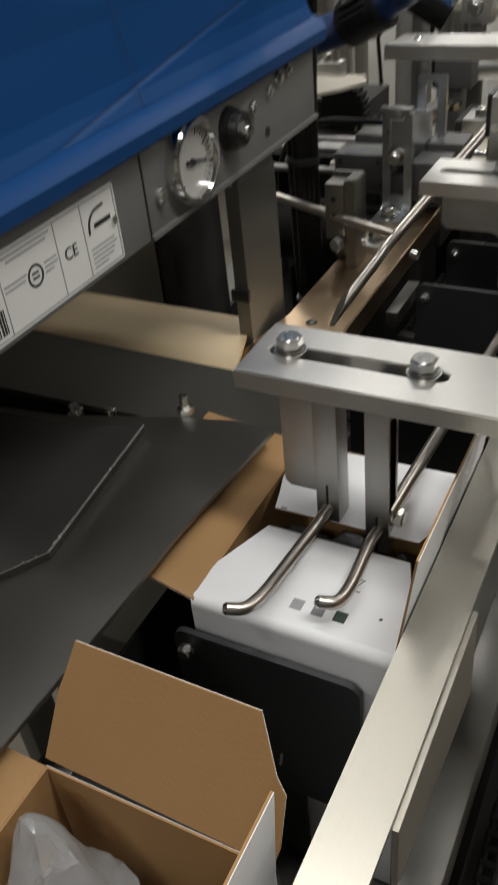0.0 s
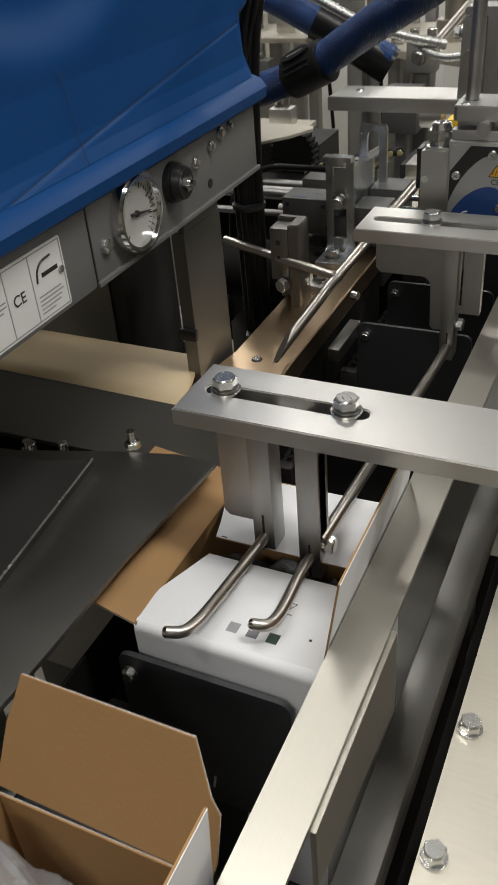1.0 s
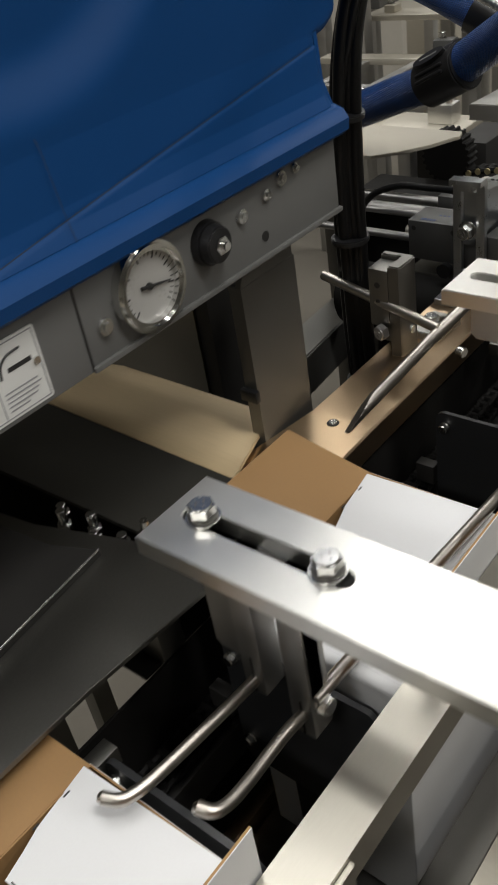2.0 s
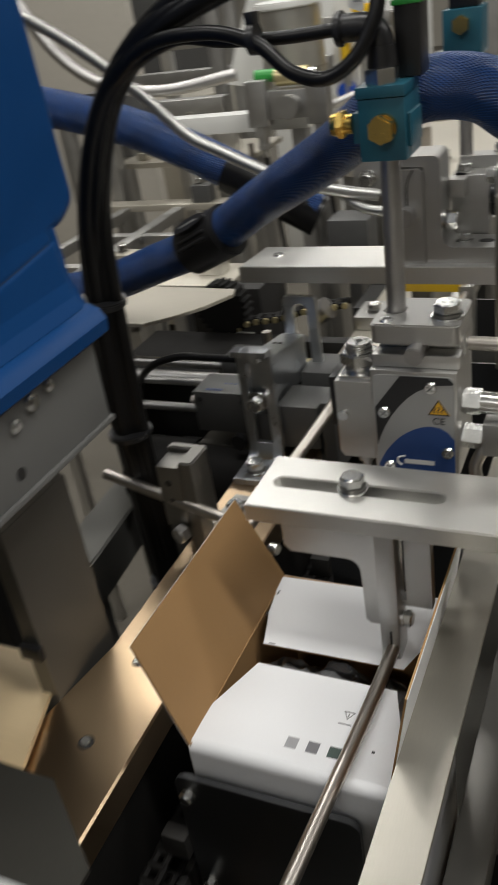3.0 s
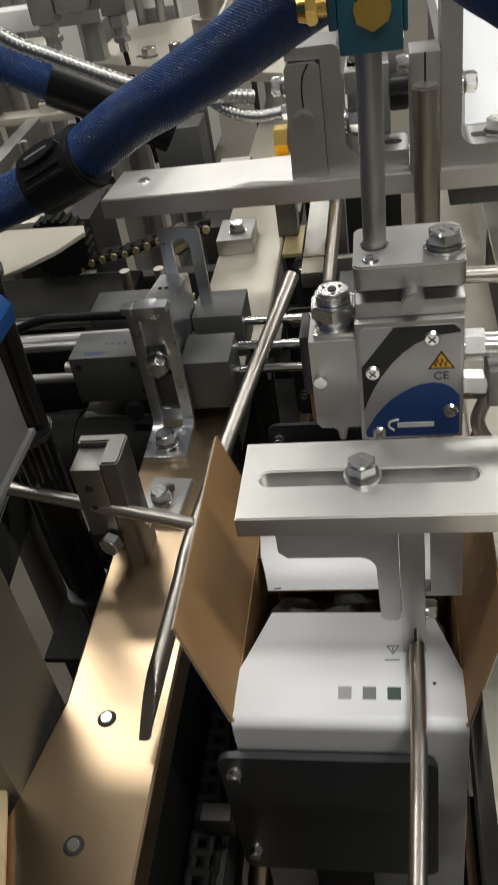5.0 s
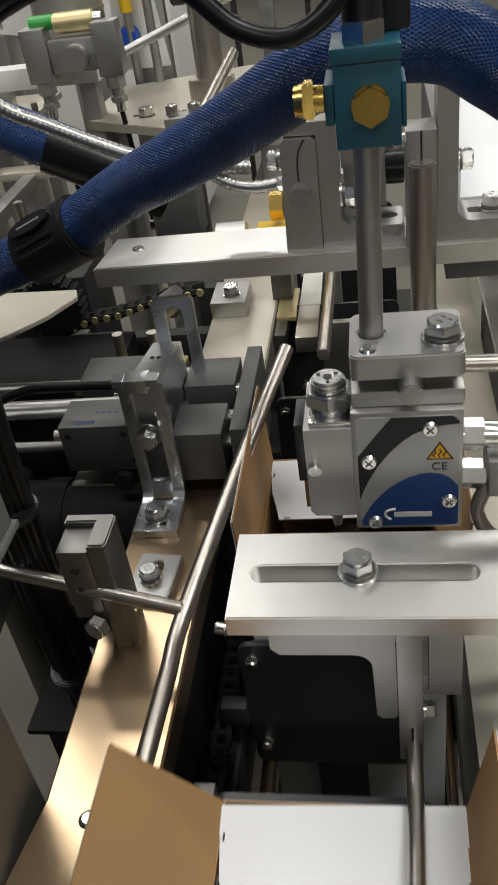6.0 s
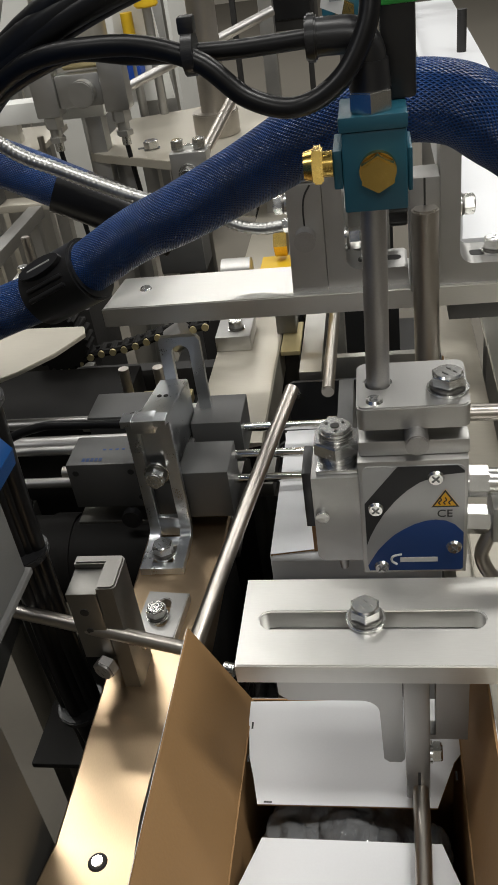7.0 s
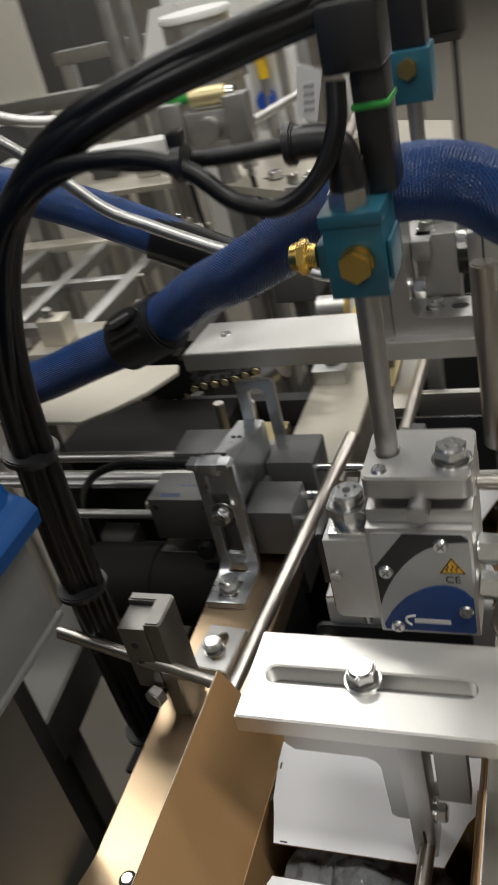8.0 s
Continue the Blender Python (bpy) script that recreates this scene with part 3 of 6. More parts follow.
    # gauge
    c = Vector((-110, -209, 80))
    bm = bmesh.new()
    prism(bm, arc(c.y, c.z, 32, 0, 360, 48)[:-1], "x", c.x, c.x + 10, [arc(c.y, c.z, 25.0, 0, 360, 48)[:-1]], 2.4)
    g = part("pressure_gauge", bm, M["chrome"], root, "round chrome pressure gauge")
    bm = bmesh.new()
    rod(bm, c, c + Vector((3, 0, 0)), 26.6, 40)
    part("dial", bm, M["gauge_face"], g, "pale dial")
    bm = bmesh.new()
    for i in range(28):
        a = radians(225 - i * 10)
        d = Vector((0, math.cos(a), math.sin(a)))
        rod(bm, c + Vector((3.1, 0, 0)) + d * (21 if i % 4 else 19), c + Vector((3.1, 0, 0)) + d * 24.0, 0.35 if i % 4 else 0.6, 5)
    part("dial_marks", bm, M["ink_black"], g)
    bm = bmesh.new()
    d = Vector((0, math.cos(radians(-10)), math.sin(radians(-10))))
    rod(bm, c + Vector((4.4, 0, 0)) - d * 8, c + Vector((4.4, 0, 0)) + d * 20, 1.5, 6, 0.5)
    rod(bm, c + Vector((3, 0, 0)), c + Vector((5.2, 0, 0)), 2.6, 12)
    part("needle", bm, M["ink_black"], g)
    # regulator knob
    k = Vector((-110, -144, 84))
    bm = bmesh.new()
    rod(bm, k, k + Vector((6, 0, 0)), 17, 28, 16)
    rod(bm, k + Vector((6, 0, 0)), k + Vector((14, 0, 0)), 15, 28, 13, 1)
    kn = part("regulator_knob", bm, M["black_plastic"], root, "black regulator knob")
    bm = bmesh.new()
    rod(bm, k + Vector((14, 0, 0)), k + Vector((17, 0, 0)), 7, 6, bevel=0.6)
    rod(bm, k + Vector((17, 0, 0)), k + Vector((21, 0, 0)), 3.2, 12)
    part("nut", bm, M["chrome"], kn)
    for y, z, r in ((-252, 70, 6.5), (-103, 88, 6), (-72, 93, 5), (-52, 99, 6.5), (-33, 101, 4.5)):
        bm = bmesh.new()
        rod(bm, (-110, y, z), (-107, y, z), r, 18, r * 0.9, 0.4)
        rod(bm, (-107, y, z), (-105, y, z), r * 0.6, 6)
        part("fitting", bm, M["zinc"], root)
    bm = bmesh.new()
    rod(bm, (-110, -78, 62), (-109.4, -78, 62), 4.2, 16)
    part("hole", bm, M["black_matt"], root)
    # maker's plate
    bm = bmesh.new()
    prism(bm, rounded(-500, -304, 48, 99, 2), "x", -110, -109.2)
    plate = part("type_plate", bm, M["label_white"], root, "white printed type plate")
    bm = bmesh.new()
    for y in (-368, -341, -306, -420):
        box(bm, -109.3, -108.9, y - 0.35, y + 0.35, 50, 97, 0)
    for z in (50, 97):
        box(bm, -109.3, -108.9, -498, -306, z - 0.35, z + 0.35, 0)
    part("printed_border", bm, M["ink_grey"], plate)
    for y0, y1, z in ((-337, -312, 66), (-337, -310, 63), (-337, -313, 60), (-337, -315, 57), (-337, -322, 54), (-415, -372, 94), (-412, -376, 91), (-418, -398, 78), (-418, -400, 75), (-382, -370, 78), (-382, -370, 75), (-382, -374, 72), (-492, -430, 90), (-492, -440, 84), (-492, -436, 78)):
        bm = bmesh.new()
        box(bm, -109.3, -108.9, y0, y1, z - 0.5, z + 0.5, 0)
        part("small_print", bm, M["ink_grey"], plate)
    bm = bmesh.new()
    for i in range(22):
        box(bm, -109.3, -108.9, -470 + i * 2.2, -470 + i * 2.2 + (1.4 if i % 3 else 0.7), 53, 68, 0)
    part("barcode", bm, M["ink_black"], plate)
    bm = bmesh.new()
    prism(bm, arc(-391, 74, 7, 0, 360, 24)[:-1], "x", -109.3, -108.9, [arc(-391, 74, 5.6, 0, 360, 24)[:-1]])
    box(bm, -109.3, -108.9, -394, -388, 72, 73.3, 0)
    box(bm, -109.3, -108.9, -394, -388, 75, 76.3, 0)
    part("round_mark", bm, M["ink_black"], plate)
    bm = bmesh.new()
    tube(bm, [(-109, -336, 76), (-109, -334, 84), (-109, -328, 89), (-109, -318, 90)], 0.8, 6, 4)
    box(bm, -109.3, -108.9, -330, -312, 78, 81, 0)
    part("maker_mark", bm, M["ink_black"], plate)
    writing("CE", (-108.9, -363, 70), 11, (90, 0, 90), M["ink_black"], plate)
    bm = bmesh.new()
    rod(bm, (-109.2, -309, 76), (-107.8, -309, 76), 2.6, 14)
    part("rivet", bm, M["zinc"], plate)
    # stand
    stand = thing("melter_stand", (-150, -44, -150), "grey folded steel post carrying the glue unit", "post")
    bm = bmesh.new()
    prism(bm, [(-142, -82), (-142, -6), (-156, -6), (-156, -9), (-145, -9), (-145, -79), (-156, -79), (-156, -82)], "z", -1000, 12, bevel=0.5)
    part("post", bm, M["dark_galv"], stand)
    bm = bmesh.new()
    prism(bm, [(-82, 12), (-8, 12), (-8, 44), (-70, 44)], "x", -148, -142, bevel=0.5)
    part("upper_tab", bm, M["dark_galv"], stand)
    bm = bmesh.new()
    box(bm, -158, -139, -88, -82.2, -100, -88, 1)
    part("clip", bm, M["black_plastic"], stand)
    for y in (-480, -300):
        bm = bmesh.new()
        box(bm, -440, -400, y, y + 40, -1000, 44, 1)
        part("back_leg", bm, M["dark_galv"], stand)


material("dark_galv", (0.19, 0.187, 0.175), 0.45, 0.8, 0.08, 12, 900, 0.08)


material("guide_alu", (0.43, 0.41, 0.36), 0.35, 1, 0.06, 12, 1300, 0.015, (1, 0.15, 1), rough_vary=0.2)


def writing(text, p, size, turn, mat, parent, spread=0.0):
    curve = bpy.data.curves.new("writing", "FONT")
    curve.body, curve.size, curve.extrude, curve.offset = text, size * MM, 0.0001, spread * MM
    tmp = bpy.data.objects.new("writing_curve", curve)
    me = bpy.data.meshes.new_from_object(tmp)
    bpy.data.objects.remove(tmp)
    me.materials.clear()
    me.materials.append(mat)
    ob = new("writing", me)
    ob.parent = parent
    base = ORIGIN[root_of(parent).name]
    q = (Vector(p) - base) * MM
    ob.matrix_basis = pose(q.x, q.y, q.z, *turn)
    return ob


# ---- cartons ----
PITCH = 324.0


def carton(y, label, folded=False):
    """White carton, kraft inside, front edge at y; returns the root and its four flaps."""
    root = thing("carton", (53, y + 91, -388), label, "carton", "cartons on the lane")
    x0, x1, y0, y1, zt, zb = -16, 122, y, y + 182, -127, -388
    t = 0.6
    walls = {"end_wall_near": (x0, x1, y0, y0 + t), "end_wall_far": (x0, x1, y1 - t, y1), "side_wall_left": (x0, x0 + t, y0 + t, y1 - t), "side_wall_right": (x1 - t, x1, y0 + t, y1 - t)}
    for n, (a, b, c, d) in walls.items():
        top = zt - 6 if folded and "near" in n else zt
        bm = bmesh.new()
        box(bm, a, b, c, d, zb, top, 0.3, 1)
        w = part(n.rsplit("_", 1)[0], bm, M["white_board"], root)
        g = 1.2
        bm = bmesh.new()
        if "near" in n:
            box(bm, a + 0.6, b - 0.6, d, d + g, zb + 3, top + 0.1, 0)
        elif "far" in n:
            box(bm, a + 0.6, b - 0.6, c - g, c, zb + 3, zt + 0.1, 0)
        elif "left" in n:
            box(bm, b, b + g, c + 1, d - 1, zb + 3, zt + 0.1, 0)
        else:
            box(bm, a - g, a, c + 1, d - 1, zb + 3, zt + 0.1, 0)
        part("lining", bm, M["kraft"], w, "brown kraft inside")
    bm = bmesh.new()
    box(bm, x0 + t, x1 - t, y0 + t, y1 - t, zb, zb + 3, 0)
    part("bottom", bm, M["kraft"], root)
    if folded:
        bm = bmesh.new()
        prism(bm, arc(y0 + 7, zt - 6, 7, 180, 90, 10) + arc(y0 + 7, zt - 6, 6.2, 90, 180, 10), "x", x0 + 0.3, x1 - 0.3)
        part("fold", bm, M["white_board"], root, smooth=60)

    def flap(name, outline, pivot, axis):
        """Outline in flap space: u along the hinge, v away from it; lies flat inward at 0 degrees."""
        px, py = pivot
        pv = (px, py, zt)
        obs = []
        for part_name, za, zc, m in ((name, 0.9, 1.3, "white_board"), ("lining", -0.4, 0.85, "kraft")):
            bm = bmesh.new()
            pts = []
            for u, v in outline:
                if axis == "near":
                    pts.append((px + u, py + v))
                elif axis == "far":
                    pts.append((px - u, py - v))
                elif axis == "left":
                    pts.append((px + v, py - u))
                else:
                    pts.append((px - v, py + u))
            prism(bm, pts, "z", zt + za, zt + zc)
            if part_name == name:
                ob = part(name, bm, M[m], root, pivot=pv)
            else:
                k = part(part_name, bm, M[m], ob, "brown kraft inside", pivot=pv)
                k.location = (0, 0, 0)
            obs.append(ob)
        return obs[0]
    w = (x1 - x0) / 2
    v0 = 6.5 if folded else 0
    near = flap("end_flap", [(-w + 1, v0), (-w, 36), (-w + 3, 44), (-w + 17, 84), (w - 17, 84), (w - 3, 44), (w, 36), (w - 1, v0)], (53, y0), "near")
    far = flap("end_flap", [(-w + 1, 0), (-w - 1, 10), (-w, 38), (-w + 6, 46), (-w + 18, 76), (w - 12, 77), (w - 8, 60), (w - 4, 46), (w + 1, 4)], (53, y1), "far")
    left = flap("side_flap", [(-90, 0), (-84, 82), (84, 82), (90, 0)], (x0 + 0.5, y + 91), "left")
    right = flap("side_flap", [(-90, 0), (-84, 82), (84, 82), (90, 0)], (x1 - 0.5, y + 91), "right")
    # print on the near end flap
    bm = bmesh.new()
    for i, m in enumerate(("ink_grey", "ink_mid", "ink_green")):
        bm = bmesh.new()
        px = 47 + i * 14.6
        box(bm, px, px + 8, y0 + 17, y0 + 26, zt + 1.3, zt + 1.45, 0)
        s = part("print_square", bm, M[m], near, pivot=(53, y0, zt))
        s.location = (0, 0, 0)
    tri = [(80, y0 + 50), (76, y0 + 57), (84, y0 + 57)]
    ctr = Vector((80, y0 + 54.6))
    bm = bmesh.new()
    prism(bm, tri, "z", zt + 1.3, zt + 1.45, [[tuple(ctr + (Vector(p) - ctr) * 0.78) for p in tri]])
    s = part("warning_print", bm, M["ink_black"], near, pivot=(53, y0, zt))
    s.location = (0, 0, 0)
    for b in ((79.7, 80.3, 52.5, 55.5), (75, 84, 45.6, 46.3), (103, 105, 28, 30)):
        bm = bmesh.new()
        box(bm, b[0], b[1], y0 + b[2], y0 + b[3], zt + 1.3, zt + 1.42, 0)
        s = part("print_mark", bm, M["ink_black"], near, pivot=(53, y0, zt))
        s.location = (0, 0, 0)
    # small die-cut nicks along the far flap
    for px, py, dx, dy in ((-13, 20, 1.2, 5), (-13.5, 44, 1.2, 5), (0, 75, 5, 1.0), (116, 52, 1.3, 6)):
        bm = bmesh.new()
        box(bm, px, px + dx, y1 - py - dy, y1 - py, zt + 1.3, zt + 1.45, 0)
        s = part("nick", bm, M["ink_black"], far, pivot=(53, y1, zt))
        s.location = (0, 0, 0)
    # print on the outside of the left flap, seen once it is shut
    bm = bmesh.new()
    prism(bm, [(30, y0 + 18), (46, y0 + 18), (44, y0 + 23), (36, y0 + 23), (34, y0 + 27), (30, y0 + 27)], "z", zt + 1.3, zt + 1.45)
    s = part("print_mark", bm, M["ink_black"], left, pivot=(x0 + 0.5, y + 91, zt))
    s.location = (0, 0, 0)
    return root, near, far, left, right


def crumple(p, o):
    """Radius of a crumpled film bag: soft swells crossed by sharp ridges."""
    ridge = (1 - 2.2 * abs(noise.noise(p * 1.6 + o))) + 0.5 * (1 - 2.2 * abs(noise.noise(p * 3.4 + o * 1.7)))
    return 0.92 + 0.22 * noise.noise(p * 1.1 + o * 0.5) + 0.15 * ridge


def bags(y):
    """Crumpled clear bags lying in a carton."""
    for n, (cx, cy, cz, sx, sy, sz) in enumerate(((18, y + 95, -180, 26, 38, 30), (84, y + 92, -184, 30, 42, 30), (52, y + 100, -176, 26, 30, 28))):
        root = thing("plastic_bag", (cx, cy, -384), "crumpled clear plastic bag packed in the carton", "bag", "bags in cartons")
        bm = bmesh.new()
        bmesh.ops.create_icosphere(bm, subdivisions=5, radius=1)
        for v in bm.verts:
            p = v.co.copy()
            k = crumple(p, Vector((n * 7, y * 0.01, 0)))
            v.co = Vector((cx + p.x * sx * k, cy + p.y * sy * k, max(-383, cz + p.z * sz * k * (1 if p.z > 0 else 5))))
        part("film", bm, M["film"], root, smooth=80)
        yield root


def pusher(y, lug=False):
    root = thing("pusher_flight", (45, y - 6, -388), "dark bolted pusher plate behind a carton on the chain", "pusher", "pusher flights")
    bm = bmesh.new()
    prism(bm, rounded(-28, 104, -292, -150, 9), "y", y - 9, y - 4, bevel=0.8)
    p = part("plate", bm, M["dark_print"], root)
    bm = bmesh.new()
    box(bm, -48, -28.2, y - 16, y - 4, -236, -214, 1)
    part("arm", bm, M["black_matt"], root)
    bm = bmesh.new()
    box(bm, 20, 60, y - 8.5, y - 5, -389, -292.2, 1)
    part("stem", bm, M["black_matt"], root)
    if lug:
        bm = bmesh.new()
        box(bm, -42, -28.4, y - 72, y + 4, -170, -154, 1)
        part("side_strip", bm, M["dark_steel"], root)
    for z in (-165, -262):
        bolt(root, (-18, y - 9, z), (0, -1, 0), 9, 5, 11)
    return root


# ---- rods, clamps and brackets on the left rail ----
def plough_rod():
    root = thing("plough_rod", (-51, 95, -84), "long slanting steel flap-plough rod with cross rod", "rod")
    foot, joint = Vector((-69.5, -53, -126)), Vector((-56, 94, -101))
    line = [foot, foot.lerp(joint, 0.08), foot.lerp(joint, 0.2), foot.lerp(joint, 0.33), foot.lerp(joint, 0.7), joint, (-27, 206, -64), (6, 314, -23)]
    bm = bmesh.new()
    tube(bm, line, 6.0, 24, 6)
    along = (joint - foot).normalized()
    face = Vector((-0.55, -0.5, 0.67))
    face = (face - along * face.dot(along)).normalized()
    for v in bm.verts:  # a slanting face is ground on the lower end
        k = (v.co - foot).dot(along)
        if k < 46:
            c = foot + along * k
            d = (v.co - c).dot(face)
            v.co -= face * max(0.0, d - (-4.0 + 10.0 * max(0.0, k) / 46))
    part("rod", bm, M["steel_rod"], root)
    bm = bmesh.new()
    rod(bm, (-205, 118, -75), (-56, 96, -97), 5.2, 20, bevel=0.8)
    part("cross_rod", bm, M["steel_rod"], root)
    bm = bmesh.new()
    rod(bm, (-36, 98, -118), (-28, 96, -118), 5, 14, bevel=0.5)
    part("pin", bm, M["zinc"], root)
    clamp = thing("rod_clamp", (-120, 110, -145), "grey clamp block on an upright bracket plate", "clamp")
    bm = bmesh.new()
    box(bm, -137, -115, 102, 127.6, -112, -49, 0.8)
    part("block", bm, M["satin_steel"], clamp)
    bm = bmesh.new()
    prism(bm, [(-137, 127.9), (-114.6, 127.9), (-114.6, 103), (-103, 103), (-101, 106), (-101, 133), (-104, 136), (-137, 136)], "z", -145, -44, bevel=1.2)
    part("plate", bm, M["satin_steel"], clamp)
    bolt(clamp, (-120, 102, -116), (-0.3, -1, 0), 15, 8, 0, "grey_rod")
    for z, r in ((-66, 3.2), (-84, 2.4)):
        bm = bmesh.new()
        rod(bm, (-127, 102, z), (-127, 101.4, z), r, 12)
        part("set_screw", bm, M["black_matt"], clamp)
    for y, z, r in ((122, -120, 4.5),):
        bm = bmesh.new()
        rod(bm, (-101, y, z), (-98.5, y, z), r, 14, bevel=0.4)
        part("side_screw", bm, M["zinc"], clamp)
    foot = thing("mounting_plate", (-108, 165, -145), "slotted aluminium foot plate bolted to the rail", "bracket")
    bm = bmesh.new()
    prism(bm, [(-118, 146), (-84, 142), (-80, 190), (-114, 193)], "z", -145, -136, [slot_v(-98, 154, 184, 10)], 0.8)
    part("plate", bm, M["cast_aluminium"], foot)
    bolt(foot, (-101, 164, -136), size=14, head=7, washer=18)


def strap_bracket():
    root = thing("slotted_bracket", (-112, 240, -145), "bright slotted angle bracket bolted to the rail", "bracket", "slotted brackets")
    # one bent strip: foot, round bend, upright, folded lip
    side = [(221, -145), (221, -138), (258, -138), *arc(258, -128, 10, 270, 360, 6), (268, -22), (265, -19), (258, -19), (258, -13), (271, -13), (274.5, -17), (274.5, -131), *arc(260.5, -131, 14, 360, 270, 6)]
    x0, x1, xa, xb = -129.0, -91.5, -119.5, -101.5
    for a, b in ((x0, xa), (xb, x1)):
        bm = bmesh.new()
        prism(bm, side, "x", a, b, bevel=0.5)
        part("strap_side", bm, M["zinc_sheet"], root)
    for y0, y1, z0, z1 in ((221, 229, -144.8, -138.2), (250, 262, -144.6, -138.2), (268.4, 274.2, -142, -122), (258.2, 274.2, -25, -13.2)):
        bm = bmesh.new()
        box(bm, xa - 0.2, xb + 0.2, y0, y1, z0, z1, 0.4)
        part("strap_web", bm, M["zinc_sheet"], root)
    bolt(root, (-111, 239, -138), size=16, head=8, washer=21)
    bolt(root, (-111, 268, -72), (0, -1, 0), 15, 8, 22)
    far = thing("slotted_bracket", (-110, 330, -90), "bright slotted angle bracket with connecting bar", "bracket", "slotted brackets")
    bm = bmesh.new()
    prism(bm, [(275, -84), (386, -100), (386, -50), (275, -31)], "x", -128, -101, bevel=0.8)
    bar = part("connecting_bar", bm, M["zinc_sheet"], far)
    for x in (-119, -113):
        bm = bmesh.new()
        rod(bm, (x, 345, -43.6), (x, 345, -42.2), 2.2, 12)
        part("small_screw", bm, M["ink_black"], bar)
    bm = bmesh.new()
    prism(bm, [(-123, -110), (-84, -110), (-84, -10), (-87, -6), (-120, -6), (-123, -10)], "y", 386.3, 393, [slot_v(-103.5, -100, -14, 17)], 0.6)
    part("upright", bm, M["zinc_sheet"], far)
    bm = bmesh.new()
    box(bm, -123, -84, 393.2, 440, -118, -110.2, 1)
    part("foot", bm, M["cast_aluminium"], far)


def cylinders():
    """Air cylinders; the pusher on their rods is a thing of its own, since it strokes."""
    root = thing("air_cylinder_unit", (-130, 330, -110), "grey twin-guided air cylinder with chrome barrel", "air cylinder")
    bm = bmesh.new()
    box(bm, -206, -132, 300, 345, -133, -84, 1)
    block = part("cylinder_block", bm, M["anodised"], root)
    for x, z in ((-146, -93), (-141, -122), (-198, -93)):
        bm = bmesh.new()
        rod(bm, (x, 299.2, z), (x, 300.3, z), 3.0, 14, 2.2)
        part("cap_screw", bm, M["ink_black"], block)
    for b in ((-98, -54, 282, 330, -133, -84), (-206, -140, 375, 420, -128, -82), (-100, -52, 360, 410, -130, -84)):
        bm = bmesh.new()
        box(bm, *b, 1)
        part("guide_block", bm, M["anodised"], root)
    bm = bmesh.new()
    rod(bm, (-300, 300, -195), (-120, 300, -195), 42, 28, bevel=4)
    motor = part("motor", bm, M["oily_shade_black"], root, "black drive motor")
    bm = bmesh.new()
    rod(bm, (-240, 300, -195), (-215, 300, -195), 44, 28)
    part("motor_ring", bm, M["oily_shade_black"], motor)
    bm = bmesh.new()
    box(bm, -132, -98, 290, 415, -150, -100, 1)
    part("bridge", bm, M["anodised"], root)
    for y, z, r in ((352, -95, 7.5), (336, -92, 4.5), (392, -97, 6), (312, -112, 5)):
        bm = bmesh.new()
        rod(bm, (-520, y, z), (-130, y, z), r, 18)
        part("barrel", bm, M["grey_rod"], root)
    bm = bmesh.new()
    for i in range(5):
        box(bm, -192 + i * 4, -189 + i * 4, 305, 310, -84, -83.7, 0)
    for i in range(4):
        box(bm, -176 + i * 6, -173 + i * 6, 322, 324, -84, -83.7, 0)
    part("maker_print", bm, M["label_blue"], root)
    for y, z in ((322, -108), (396, -104)):
        bm = bmesh.new()
        rod(bm, (-206, y, z), (-220, y, z), 6.5, 16)
        part("port_fitting", bm, M["steel_rod"], root)
    bm = bmesh.new()
    box(bm, -210, -60, 300, 420, -200, -150.2, 2)
    part("base", bm, M["dark_steel"], root)
    bm = bmesh.new()
    box(bm, -200, -150, 330, 370, -1000, -200.2, 1)
    part("leg", bm, M["dark_steel"], root)
    bm = bmesh.new()
    rod(bm, (-150, 290, -135), (-150, 282, -135), 9, 18)
    part("knob", bm, M["black_plastic"], root)
    cable = thing("sensor_cable", (-200, 300, -60), "thin black sensor cable with blue collar", "cable")
    bm = bmesh.new()
    tube(bm, [(-140, 300, -42), (-180, 305, -44), (-225, 310, -48), (-270, 315, -70), (-300, 330, -120), (-310, 340, -220)], 4.2, 12, 6)
    part("cable", bm, M["black_cable"], cable)
    bm = bmesh.new()
    rod(bm, (-140, 300, -42), (-136, 300, -42), 5.2, 12)
    part("collar", bm, M["label_blue"], cable)
    bm = bmesh.new()
    box(bm, -136, -112, 292, 308, -50, -34, 2)
    part("sensor_head", bm, M["black_plastic"], cable)
    push = thing("stroke_plate", (0, 330, -105), "grey pusher plate on three chrome guide rods", "pusher")
    bm = bmesh.new()
    box(bm, 40, 54, 262, 398, -150, -66, 1.5)
    part("plate", bm, M["anodised"], push)
    for y, z, r in ((307, -110, 4.2), (326, -97, 4.2), (370, -97, 4.2)):
        bm = bmesh.new()
        rod(bm, (-90, y, z), (40, y, z), r, 16)
        part("guide_rod", bm, M["chrome"], push)
        bm = bmesh.new()
        rod(bm, (28, y, z), (39.9, y, z), r * 1.7, 16, bevel=0.5)
        part("collar", bm, M["zinc"], push)
    return push


